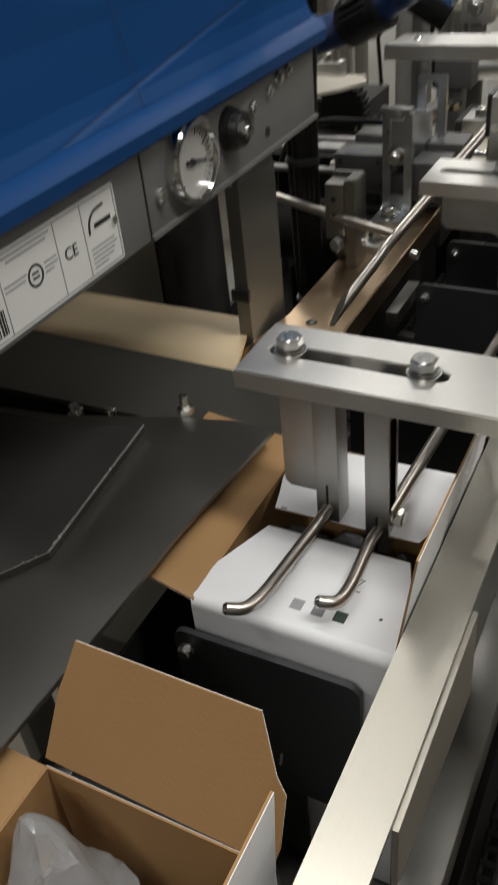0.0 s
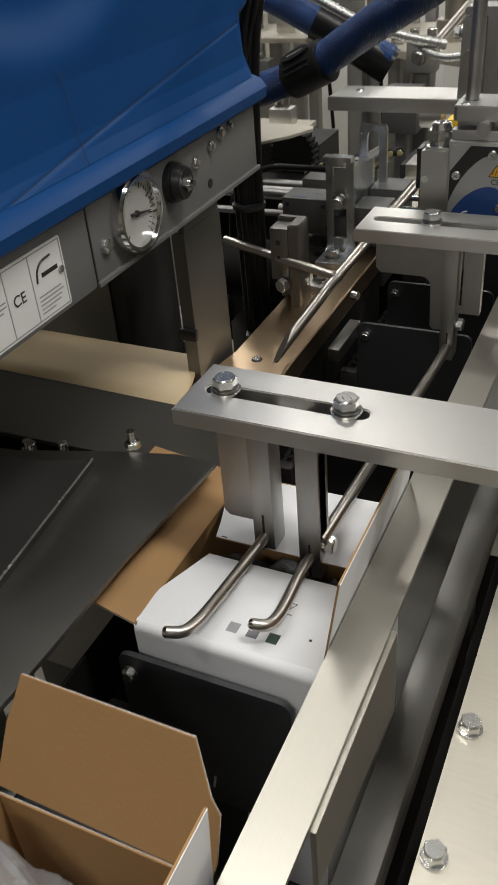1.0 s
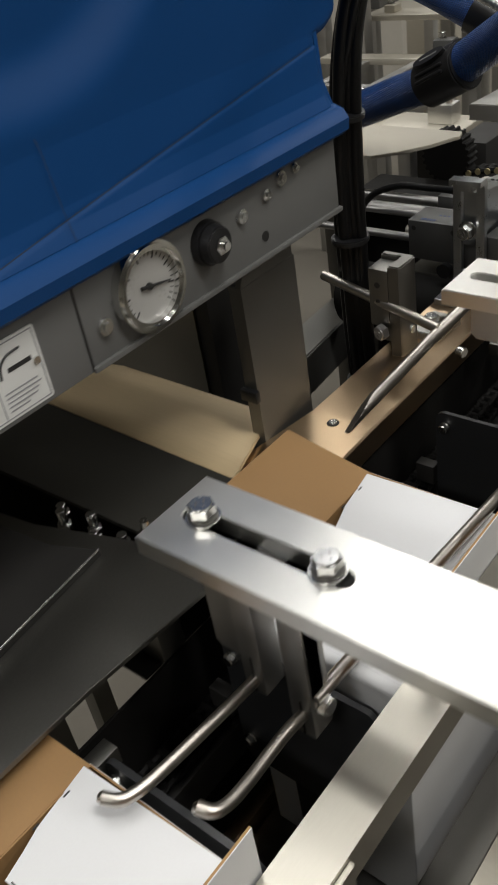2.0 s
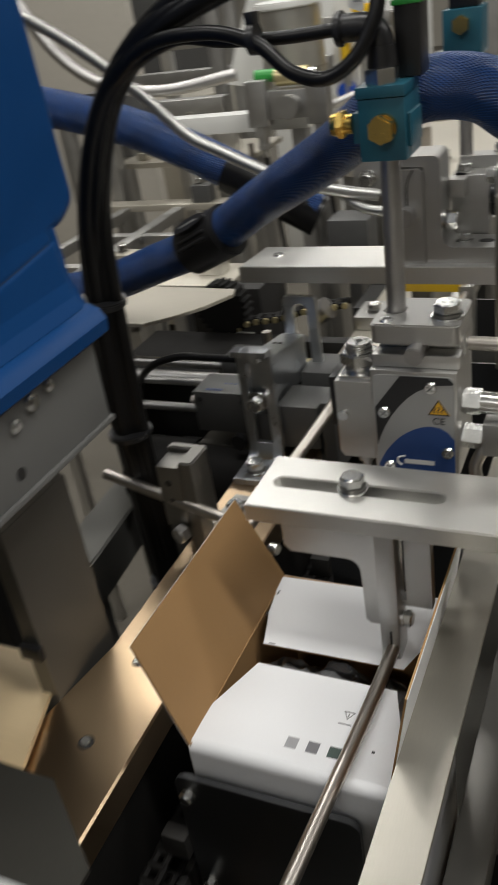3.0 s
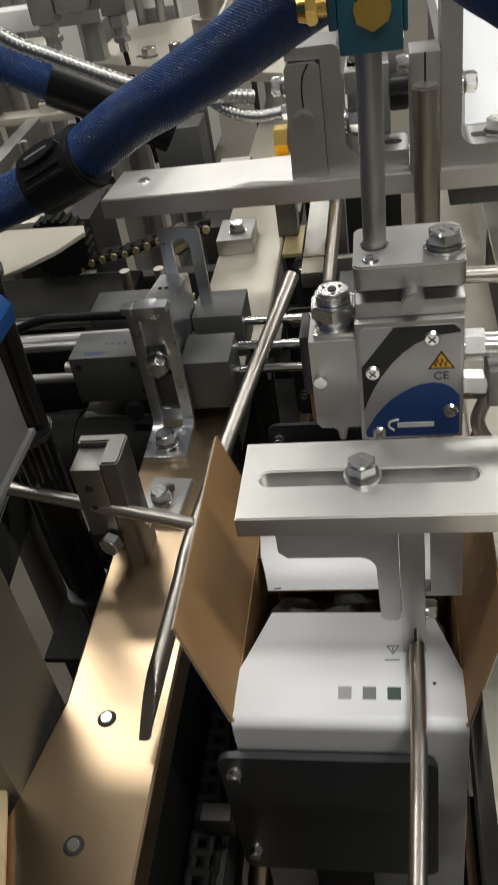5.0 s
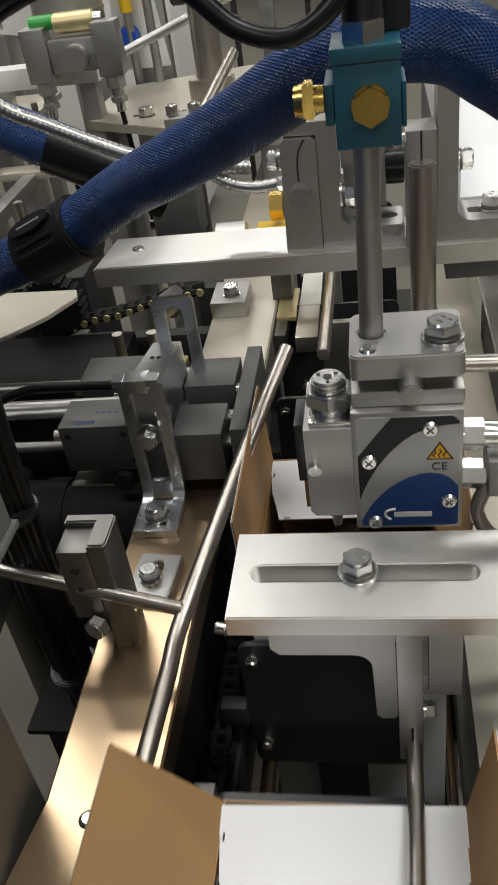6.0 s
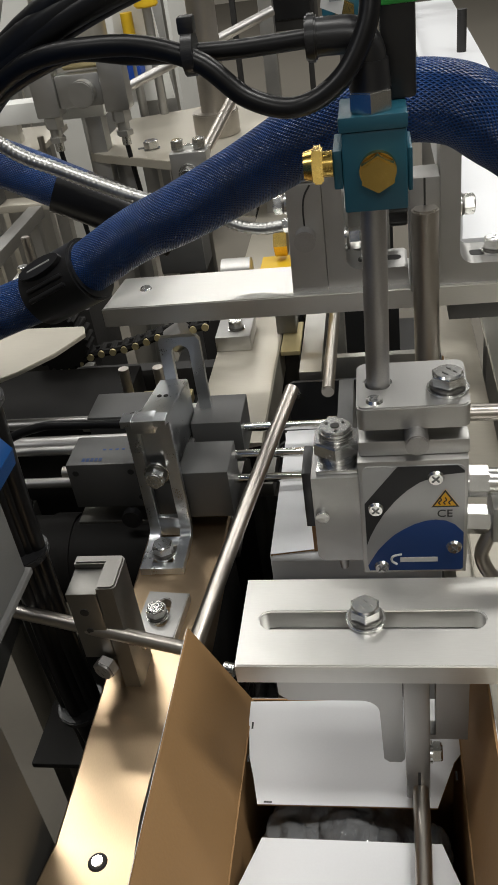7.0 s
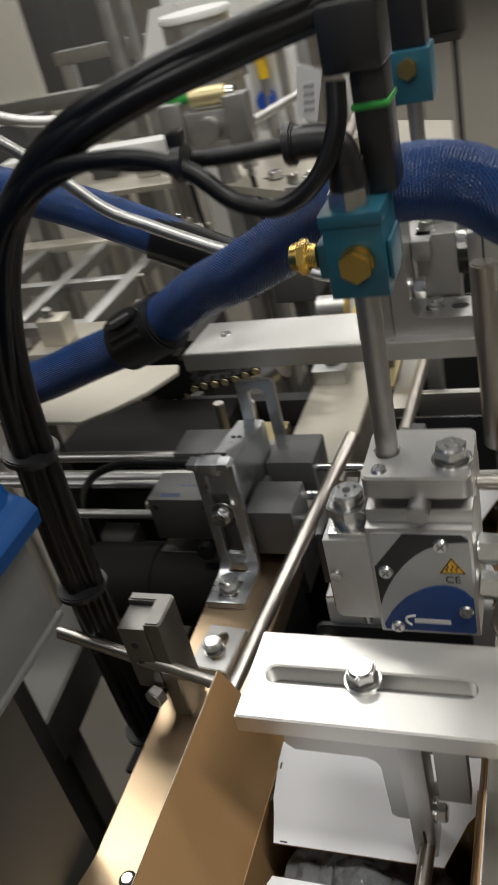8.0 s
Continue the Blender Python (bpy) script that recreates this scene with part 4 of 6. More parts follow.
# ---- glue gun ----
def glue_gun():
    root = thing("glue_gun", (96, 110, -22), "aluminium hot-melt glue gun with blue and black nameplate", "glue gun")
    bm = bmesh.new()
    prism(bm, rounded(67, 128, 98, 148, 5), "z", 78, 92, [arc(79, 125, 7.2, 0, 360, 20)[:-1]], 1)
    tp = part("top_plate", bm, M["cast_aluminium"], root)
    bolt(tp, (117, 115, 92), size=16.5, head=6.5, washer=23)
    screw(tp, (77, 106, 92), (0, 0, 1), 5)
    bm = bmesh.new()
    box(bm, 67, 128, 98, 112, 60, 70, 2)
    box(bm, 67, 128, 122, 148, 60, 78, 2)
    box(bm, 69, 126, 112, 122, 60, 78, 1)
    part("clamp_jaw", bm, M["cast_aluminium"], root)
    bm = bmesh.new()
    rod(bm, (99, 88, 73), (99, 130, 73), 6.5, 22, bevel=0.8)
    part("clamp_pin", bm, M["grey_rod"], root)
    bm = bmesh.new()
    box(bm, 66, 127, 93, 146, -24, 60, 1.2)
    body = part("gun_body", bm, M["cast_aluminium"], root)
    y = 92.6
    bm = bmesh.new()
    prism(bm, rounded(68.5, 125, -21.5, 57, 4), "y", y - 0.4, 93)
    plate = part("nameplate", bm, M["label_grey"], body, "printed nameplate, black above and blue below")
    bm = bmesh.new()
    prism(bm, [(68.8, 31), (88, 56.7), (121, 56.7), (124.7, 53), (124.7, 51.6), (114, 50.5), (107, 48.6), (100, 45.5), (93, 40), (86.5, 33), (80, 24), (75, 15), (71, 6), (68.8, -0.5)], "y", y - 0.7, y - 0.4)
    part("black_field", bm, M["label_black"], plate)
    bm = bmesh.new()
    prism(bm, [(69.5, -21), (123.5, -21), (124.7, -19.5), (124.7, 8), (120, 14), (115, 17), (109, 18), (103, 17.2), (97, 15), (91, 11.5), (85, 7), (80, 1.5), (75, -5), (71, -12.5), (68.8, -17)], "y", y - 0.7, y - 0.4)
    part("blue_field", bm, M["label_blue"], plate)
    bm = bmesh.new()
    prism(bm, [(106.5, 27.5), (122, 27.5), (114.2, 40)], "y", y - 0.75, y - 0.4)
    tri = part("warning_triangle", bm, M["warning_yellow"], plate, "yellow hot-surface triangle")
    ctr = Vector((114.2, 31.6))
    rim = [(106.5, 27.5), (122, 27.5), (114.2, 40)]
    bm = bmesh.new()
    prism(bm, rim, "y", y - 0.85, y - 0.74, [[tuple(ctr + (Vector(p) - ctr) * 0.8) for p in rim]])
    part("black_outline", bm, M["ink_black"], tri)
    bm = bmesh.new()
    for i in range(3):
        tube(bm, [(111.4 + i * 2.8, y - 0.9, 29.5), (110.5 + i * 2.8, y - 0.9, 31), (112 + i * 2.8, y - 0.9, 32.6), (111.4 + i * 2.8, y - 0.9, 34.5)], 0.4, 5, 3)
    part("heat_waves", bm, M["ink_black"], tri)
    writing("CE", (109.5, y - 0.8, 20.3), 7.5, (90, 0, 0), M["ink_black"], plate)
    bm = bmesh.new()
    tube(bm, [(86, y - 0.8, -16), (83, y - 0.8, -13), (84, y - 0.8, -9.5), (89, y - 0.8, -8)], 0.8, 6, 4)
    box(bm, 88, 110, y - 0.9, y - 0.7, -14.2, -10.6, 0)
    part("maker_mark", bm, M["label_white"], plate, "white maker's mark")
    for x, z in ((109, 48.5), (75, 27), (119.5, -3), (77, -18)):
        screw(plate, (x, y - 0.7, z), (0, -1, 0), 4.8)
    # module at its side
    mod = thing("glue_module", (55, 105, -40), "grey glue module with zinc adjuster screw", "glue module")
    bm = bmesh.new()
    prism(bm, [(39, -10), (42, -14), (67, -14), (67, 49), (39, 49)], "y", 94, 128, bevel=0.8)
    b = part("body", bm, M["cast_aluminium"], mod)
    bm = bmesh.new()
    box(bm, 33.5, 38.8, 98, 126, 10, 50, 0.6)
    part("side_seal", bm, M["black_plastic"], mod)
    bm = bmesh.new()
    box(bm, 42, 66, 97, 125, 49.2, 52, 0.6)
    part("shim", bm, M["zinc"], mod)
    bm = bmesh.new()
    rod(bm, (54, 112, 52), (54, 112, 57), 11.5, 24, bevel=0.4)
    rod(bm, (54, 112, 57), (54, 112, 66), 14.4, 6, bevel=1.0)
    rod(bm, (54, 112, 66), (54, 112, 73), 9.6, 24, 8.8, 0.6)
    for k in range(3):
        rod(bm, (54, 112, 66.8 + k * 1.7), (54, 112, 67.6 + k * 1.7), 10.0, 24)
    a = part("adjuster", bm, M["zinc"], mod, "zinc-plated adjuster screw")
    bm = bmesh.new()
    rod(bm, (54, 112, 72.9), (54, 112, 73.4), 2.6, 10)
    for ang in (0.6, 2.7, 4.8):
        hx, hy = 54 + 5.6 * math.cos(ang), 112 + 5.6 * math.sin(ang)
        rod(bm, (hx, hy, 72.9), (hx, hy, 73.4), 1.0, 8)
    part("socket", bm, M["ink_black"], a)
    bm = bmesh.new()
    rod(bm, (53, 112, -14), (53, 112, -26), 9, 20, 6)
    rod(bm, (53, 112, -26), (53, 112, -36), 4, 16, 2.5)
    part("nozzle", bm, M["grey_rod"], mod)
    bm = bmesh.new()
    box(bm, 36, 42, 100, 108, -12, 8, 0.5)
    part("glue_stain", bm, M["old_glue"], mod, "brown dried glue residue")
    bm = bmesh.new()
    rod(bm, (44, 94, 22), (44, 91, 22), 4, 14, bevel=0.4)
    part("side_screw", bm, M["zinc"], mod)
    # inlet fittings at the other side
    fit = thing("hose_fitting", (140, 115, 20), "steel glue inlet fittings with bent tube", "fitting")
    bm = bmesh.new()
    rod(bm, (127.2, 112, 30), (175, 112, 28), 8, 20)
    rod(bm, (128, 112, 30), (140, 112, 29.5), 9.5, 6, bevel=0.6)
    part("inlet", bm, M["zinc"], fit)
    bm = bmesh.new()
    rod(bm, (127.2, 110, 3), (141, 110, 2), 9, 6, bevel=0.6)
    rod(bm, (141, 110, 2), (150, 110, 2), 6, 18)
    part("union_nut", bm, M["zinc"], fit)
    bm = bmesh.new()
    tube(bm, [(148, 110, 2), (140, 106, -10), (137, 102, -22), (146, 98, -36), (168, 96, -46), (200, 96, -48)], 4.5, 16, 6)
    part("bent_tube", bm, M["steel_rod"], fit)
    bm = bmesh.new()
    box(bm, 142, 190, 100, 128, -8, 18, 2)
    blk = part("block", bm, M["cast_aluminium"], fit)
    bm = bmesh.new()
    prism(bm, [(162 + 9 * math.cos(a * math.pi / 12), 5 + 5 * math.sin(a * math.pi / 12)) for a in range(24)], "y", 99.6, 100, [[(162 + 7.6 * math.cos(a * math.pi / 12), 5 + 4 * math.sin(a * math.pi / 12)) for a in range(24)]])
    part("oval_mark", bm, M["ink_grey"], blk)
    bm = bmesh.new()
    rod(bm, (128.2, 130, 66), (235, 130, 64), 5, 18)
    part("cross_rod", bm, M["steel_rod"], fit)
    bm = bmesh.new()
    box(bm, 218, 240, 120, 140, -12.8, 74, 1)
    part("rod_block", bm, M["cast_aluminium"], fit)


material("old_glue", (0.22, 0.11, 0.04), 0.5, 0, 0.2, 60, 900, 0.1)


def valve():
    """Air valve on its upright rod beside the gun."""
    pole = thing("valve_pole", (79, 125, 78), "grey round steel pole in the gun clamp", "pole")
    bm = bmesh.new()
    rod(bm, (79, 125, 74), (81, 125, 198), 6.6, 24)
    part("pole", bm, M["grey_rod"], pole)
    root = thing("air_valve", (84, 122, 198), "teal air valve with brass fittings and black coil", "valve")
    bm = bmesh.new()
    box(bm, 68, 97.5, 104, 142, 199, 236, 1.2)
    part("body", bm, M["teal_paint"], root)
    for name, b in (("side_port", (63.5, 67.8, 106, 136, 210, 228)), ("top_cap", (67, 98, 103, 140, 236.2, 243)), ("side_cover", (97.7, 100, 108, 136, 206, 226))):
        bm = bmesh.new()
        box(bm, *b, 1)
        part(name, bm, M["teal_paint"], root)
    bm = bmesh.new()
    rod(bm, (84, 104, 219), (84, 100, 219), 8.5, 22)
    rod(bm, (84, 100, 219), (84, 94, 219), 8.5, 6, bevel=0.8)
    part("brass_plug", bm, M["brass"], root)
    bm = bmesh.new()
    rod(bm, (63.5, 108, 222), (59, 108, 222), 6, 18)
    rod(bm, (59, 108, 222), (54, 108, 222), 9, 6, bevel=0.8)
    rod(bm, (54, 108, 222), (50, 108, 222), 7.5, 20, 6.5)
    part("brass_silencer", bm, M["brass"], root)
    bm = bmesh.new()
    rod(bm, (82, 114, 243), (82, 114, 252), 10.5, 6, bevel=0.6)
    part("steel_nut", bm, M["zinc"], root)
    bm = bmesh.new()
    rod(bm, (82, 116, 252), (82, 116, 264), 9.5, 22, 8.5)
    tube(bm, [(82, 116, 258), (81, 116, 268), (76, 116, 274), (66, 116, 275), (58, 116, 275)], 8, 18, 5)
    rod(bm, (60, 116, 275), (55, 116, 275), 10, 22, bevel=1)
    part("elbow", bm, M["black_plastic"], root, "black push-in elbow")
    bm = bmesh.new()
    box(bm, 87, 103, 126, 150, 243.2, 300, 2)
    box(bm, 76, 104, 120, 152, 300.2, 330, 3)
    coil = part("coil", bm, M["black_plastic"], root, "black solenoid coil")
    bm = bmesh.new()
    box(bm, 86, 104, 125, 151, 283, 286, 1)
    part("green_band", bm, M["green_band"], coil, "green rubber band")
    bm = bmesh.new()
    prism(bm, [(62, 286), (71, 282), (77, 304), (66, 309)], "y", 119, 119.6)
    tag = part("tag", bm, M["label_white"], root, "white paper tag")
    bm = bmesh.new()
    for i in range(4):
        box(bm, 66 + i * 0.5, 71 + i * 0.5, 118.7, 119, 288 + i * 3.4, 289.2 + i * 3.4, 0)
    part("small_print", bm, M["ink_grey"], tag)


# ---- hoses and cables ----
def hoses():
    root = thing("heated_hose", (0, 280, 150), "thick blue braided heated glue hose", "hose", "heated hoses")
    bm = bmesh.new()
    tube(bm, [(-520, 330, 10), (-420, 352, 4), (-330, 362, 16), (-252, 361, 42), (-187, 356, 66), (-110, 330, 112), (-58, 290, 142), (-5, 262, 172), (50, 220, 208), (90, 200, 224), (126, 195, 222), (152, 193, 206), (188, 182, 186), (260, 150, 172), (380, 110, 180)], 21.5, 40, 10)
    part("sleeve", bm, M["blue_braid"], root)
    a, b = Vector((-208, 359, 57)), Vector((-153, 347, 83))
    bm = bmesh.new()
    rod(bm, a, b, 27.5, 32, bevel=2)
    cuff = part("cuff", bm, M["black_plastic"], root, "black plastic hose cuff")
    d = (b - a).normalized()
    n = Vector((0.25, -0.75, 0.6)).normalized()
    n = (n - d * n.dot(d)).normalized()
    s = n.cross(d)
    for k, (w, off) in enumerate(((0.5, 3), (0.5, 11))):
        bm = bmesh.new()
        rod(bm, (a + b) / 2 + n * 27.2 - s * off - d * 21, (a + b) / 2 + n * 27.2 - s * off + d * 21, 2.2, 10, bevel=0.8)
        part("cuff_rib", bm, M["black_plastic"], cuff)
    bm = bmesh.new()
    c = (a + b) / 2 + n * 26.0 + s * 11
    n = (n + s * 0.42).normalized()
    s = n.cross(d)
    ring = [bm.verts.new(c + d * 24 * math.cos(i * math.pi / 10) + s * 8 * math.sin(i * math.pi / 10) + n * 3.2) for i in range(20)]
    low = [bm.verts.new(v.co - n * 6) for v in ring]
    bm.faces.new(ring)
    for i in range(20):
        bm.faces.new((ring[i], ring[(i + 1) % 20], low[(i + 1) % 20], low[i]))
    badge = part("badge", bm, M["black_plastic"], cuff, "raised oval badge")
    bm = bmesh.new()
    rod(bm, c + n * 2.4 - d * 13, c + n * 2.4 + d * 14, 1.3, 8)
    part("maker_mark", bm, M["label_grey"], badge)
    second = thing("heated_hose", (-250, 520, 120), "thick blue braided heated glue hose, slack", "hose", "heated hoses")
    bm = bmesh.new()
    tube(bm, [(-620, 500, 260), (-520, 520, 205), (-440, 535, 178), (-370, 535, 158), (-300, 535, 130), (-235, 535, 98), (-170, 540, 62), (-130, 545, 40)], 24, 36, 8)
    part("sleeve", bm, M["blue_braid"], second)
    bm = bmesh.new()
    tube(bm, [(-238, 534, 97), (-200, 537, 77), (-160, 541, 54), (-128, 546, 34)], 26, 28, 6)
    part("cuff", bm, M["black_cable"], second, "black fabric hose cuff")
    cond = thing("steel_conduit", (-200, 450, 110), "ribbed flexible steel conduit", "conduit", "steel conduits")
    bm = bmesh.new()
    tube(bm, [(-420, 380, 330), (-340, 420, 262), (-284, 445, 203), (-240, 450, 158), (-200, 450, 137), (-154, 450, 115), (-119, 450, 101), (-70, 456, 88), (-30, 470, 78)], 6.4, 12, 8, 0.06, 5.0)
    part("conduit", bm, M["conduit_steel"], cond)
    cond = thing("steel_conduit", (-20, 480, 60), "short ribbed steel conduit with end fitting", "conduit", "steel conduits")
    bm = bmesh.new()
    tube(bm, [(-75, 470, 84), (-50, 460, 70), (-25, 452, 66), (-2, 450, 68)], 5.5, 12, 6, 0.06, 4.5)
    part("conduit", bm, M["conduit_steel"], cond)
    bm = bmesh.new()
    rod(bm, (-3, 450, 68), (5, 450, 68.5), 6.5, 6, bevel=0.5)
    rod(bm, (5, 450, 68.5), (22, 449, 69), 4.5, 16)
    part("end_fitting", bm, M["zinc"], cond)


def cables():
    bundles = (
        ("cable_bundle", "black cable bundle arching down beside the glue unit", [(85, 135, 331), (40, 128, 322), (-30, 122, 305), (-80, 116, 284), (-124, 122, 242), (-160, 124, 165), (-172, 125, 50), (-172, 126, -80), (-170, 128, -190), (-165, 132, -330), (-190, 150, -520)], 7.5, 5),
        ("cable_bundle", "black cable bundle looping to the valve", [(90, 140, 333), (60, 128, 330), (0, 124, 318), (-62, 118, 298), (-112, 122, 258), (-150, 126, 180), (-166, 128, 62), (-166, 128, -60), (-164, 130, -180), (-160, 134, -320), (-190, 150, -500)], 6.0, 5),
        ("valve_cable", "black round cable drooping to the valve", [(84, 112, 300), (82, 106, 280), (70, 102, 260), (50, 102, 250), (28, 103, 256), (6, 104, 274), (-30, 106, 283), (-80, 110, 276), (-126, 118, 234), (-160, 122, 150), (-176, 124, 40), (-176, 124, -90), (-172, 126, -210), (-180, 140, -420)], 4.6, 6),
        ("air_line", "black air line running to the elbow", [(57, 116, 275), (20, 116, 274), (-20, 116, 276), (-60, 114, 279), (-114, 116, 246), (-156, 122, 150), (-178, 122, 40), (-178, 124, -100), (-185, 140, -400)], 4.2, 6),
        ("power_cable", "black cable leading off to the far side", [(90, 140, 334), (130, 150, 345), (190, 170, 350), (280, 200, 345), (420, 260, 300)], 4.5, 6),
        ("power_cable", "black cable leading off to the far side", [(92, 138, 326), (130, 142, 334), (190, 155, 338), (280, 190, 330), (420, 240, 280)], 3.6, 6),
    )
    for name, label, pts, r, steps in bundles:
        root = thing(name, pts[0], label, "cable", "black cables")
        bm = bmesh.new()
        tube(bm, pts, r, 14, steps)
        part("cable", bm, M["black_cable"], root)
    tie = thing("cable_tie", (7, 104, 276), "black cable tie knotted round two cables", "cable tie")
    bm = bmesh.new()
    rod(bm, (2, 108, 276), (7, 108, 276), 9.5, 14)
    box(bm, 1, 8, 104, 112, 284, 291, 1)
    part("strap", bm, M["black_plastic"], tie)


# ---- third crossbar and what stands on it ----
def far_crossbar():
    root = thing("far_crossbar", (0, 410, 12), "plain aluminium crossbar with rounded edges", "crossbar")
    bm = bmesh.new()
    prism(bm, [(-166, 380), (275, 380), (275, 446), (-160, 446)], "z", 12, 30, bevel=1.0)
    part("bar", bm, M["aluminium"], root)
    screw(root, (-133, 418, 30), (0, 0, 1), 6)
    bm = bmesh.new()
    box(bm, 238, 268, 392, 440, -109.8, 11.8, 1)
    part("spacer", bm, M["cast_aluminium"], root)

    c = thing("split_clamp", (25, 400, 30), "split aluminium clamp with cross pin and bolts", "clamp", "split clamps")
    bm = bmesh.new()
    prism(bm, [(7, 30), (37.5, 30), (37.5, 121), (34, 124), (12, 124), (9, 120)], "y", 386, 420, bevel=1)
    part("block", bm, M["cast_aluminium"], c)
    bm = bmesh.new()
    tube(bm, [(29, 385.8, 123.5), (24, 385.8, 115), (22, 385.8, 104), (22, 385.8, 90)], 0.8, 6, 4)
    part("slit", bm, M["black_matt"], c)
    bm = bmesh.new()
    rod(bm, (22, 374, 80), (22, 400, 80), 9, 22, bevel=0.8)
    part("pin", bm, M["grey_rod"], c)
    bolt(c, (8.5, 396, 106), (-1, 0, 0), 14, 7, 18)
    f = thing("angle_bracket", (70, 400, 30), "filleted aluminium angle with a slotted foot", "bracket", "angle brackets")
    bm = bmesh.new()
    prism(bm, [(38, 30), (106, 30), (106, 44), (103, 46), (66, 46), *arc(66, 58, 12, 270, 180, 6), (54, 128), *arc(47, 128, 7, 0, 90, 4), (12, 135), (10, 133), (10, 126), (38, 124.6)], "y", 390, 432, bevel=1)
    part("angle", bm, M["cast_aluminium"], f)
    for a, b in ((62, 78), (86, 101)):
        bm = bmesh.new()
        prism(bm, slot(a, b, 411, 10), "z", 46, 46.3)
        part("slot", bm, M["black_matt"], f)
    bolt(f, (54, 402, 70), (1, 0, 0), 16, 9, 22)
    bolt(f, (73, 411, 46.3), size=12, head=6, washer=15)
    blocks = thing("valve_block", (72, 440, 30), "stacked aluminium blocks with bolts behind the pole", "block")
    bm = bmesh.new()
    box(bm, 56, 92, 434, 462, 30.2, 104, 1)
    box(bm, 58, 106, 462.2, 484, 70, 116, 1)
    part("body", bm, M["cast_aluminium"], blocks)
    bolt(blocks, (66, 448, 104), size=13, head=7, washer=16)
    bolt(blocks, (98, 473, 116), size=13, head=7, washer=16)
    for y, z, r in ((440, 84, 9), (452, 70, 11)):
        bm = bmesh.new()
        rod(bm, (92, y, z), (108, y, z), r, 16, bevel=1)
        part("black_plug", bm, M["black_plastic"], blocks)

    p = thing("clamped_post", (119, 370, 12), "round steel post held in a split clamp head", "post")
    bm = bmesh.new()
    rod(bm, (120, 366, -70), (119, 366, 104), 10.6, 28, bevel=1.5)
    part("post", bm, M["steel_rod"], p)
    bm = bmesh.new()
    box(bm, 107, 131, 372, 404, 30.2, 126, 1.5)
    head = part("clamp_head", bm, M["cast_aluminium"], p)
    bm = bmesh.new()
    box(bm, 118.3, 119.9, 371.6, 384, 104, 125.6, 0)
    part("slit", bm, M["black_matt"], head)
    bolt(head, (107, 386, 116), (-1, 0, 0), 13, 7, 15)
    a = thing("angle_bracket", (160, 400, 30), "thick aluminium angle with slotted foot", "bracket", "angle brackets")
    bm = bmesh.new()
    prism(bm, [(132, 30), (215, 30), (215, 47), (160, 47), *arc(160, 59, 12, 270, 180, 6), (148, 158), (144, 164), (132, 164)], "y", 384, 428, bevel=1)
    part("angle", bm, M["cast_aluminium"], a)
    bm = bmesh.new()
    prism(bm, slot(156, 200, 406, 11), "z", 47, 47.3)
    part("slot", bm, M["black_matt"], a)
    bolt(a, (178, 406, 47.3), size=16, head=8, washer=22)
    bolt(a, (148, 400, 92), (1, 0, 0), 15, 8, 20)
    u = thing("hanging_block", (200, 410, -10), "grey block hanging under the far crossbar", "block")
    bm = bmesh.new()
    box(bm, 140, 208, 392, 436, -8, 11.8, 1)
    part("body", bm, M["anodised"], u)
    r2 = thing("short_rod", (27, 500, -100), "short steel rod end below the far crossbar", "rod")
    bm = bmesh.new()
    rod(bm, (26, 430, -99), (27, 640, -104), 6.5, 20, bevel=1)
    part("rod", bm, M["steel_rod"], r2)
    bm = bmesh.new()
    box(bm, 18, 36, 640.2, 668, -400, -92, 1)
    part("holder", bm, M["cast_aluminium"], r2)
    q = thing("inner_guide", (0, 700, -150), "pale inner guide strip with brass bracket", "rail")
    bm = bmesh.new()
    box(bm, -16, 10, 560, 1200, -170, -150, 1)
    box(bm, 12, 140, 590, 600, -240, -150, 1)
    part("strip", bm, M["aluminium_side"], q)
    bm = bmesh.new()
    box(bm, -42, -18, 612, 690, -156, -150, 1)
    part("bracket", bm, M["brass_dull"], q, "yellow passivated bracket")
    bm = bmesh.new()
    box(bm, -20, 10, 900, 930, -390, -170.2, 1)
    part("support", bm, M["dark_steel"], q)


material("brass_dull", (0.55, 0.47, 0.26), 0.4, 0.7, 0.15, 40, 900, 0.1)


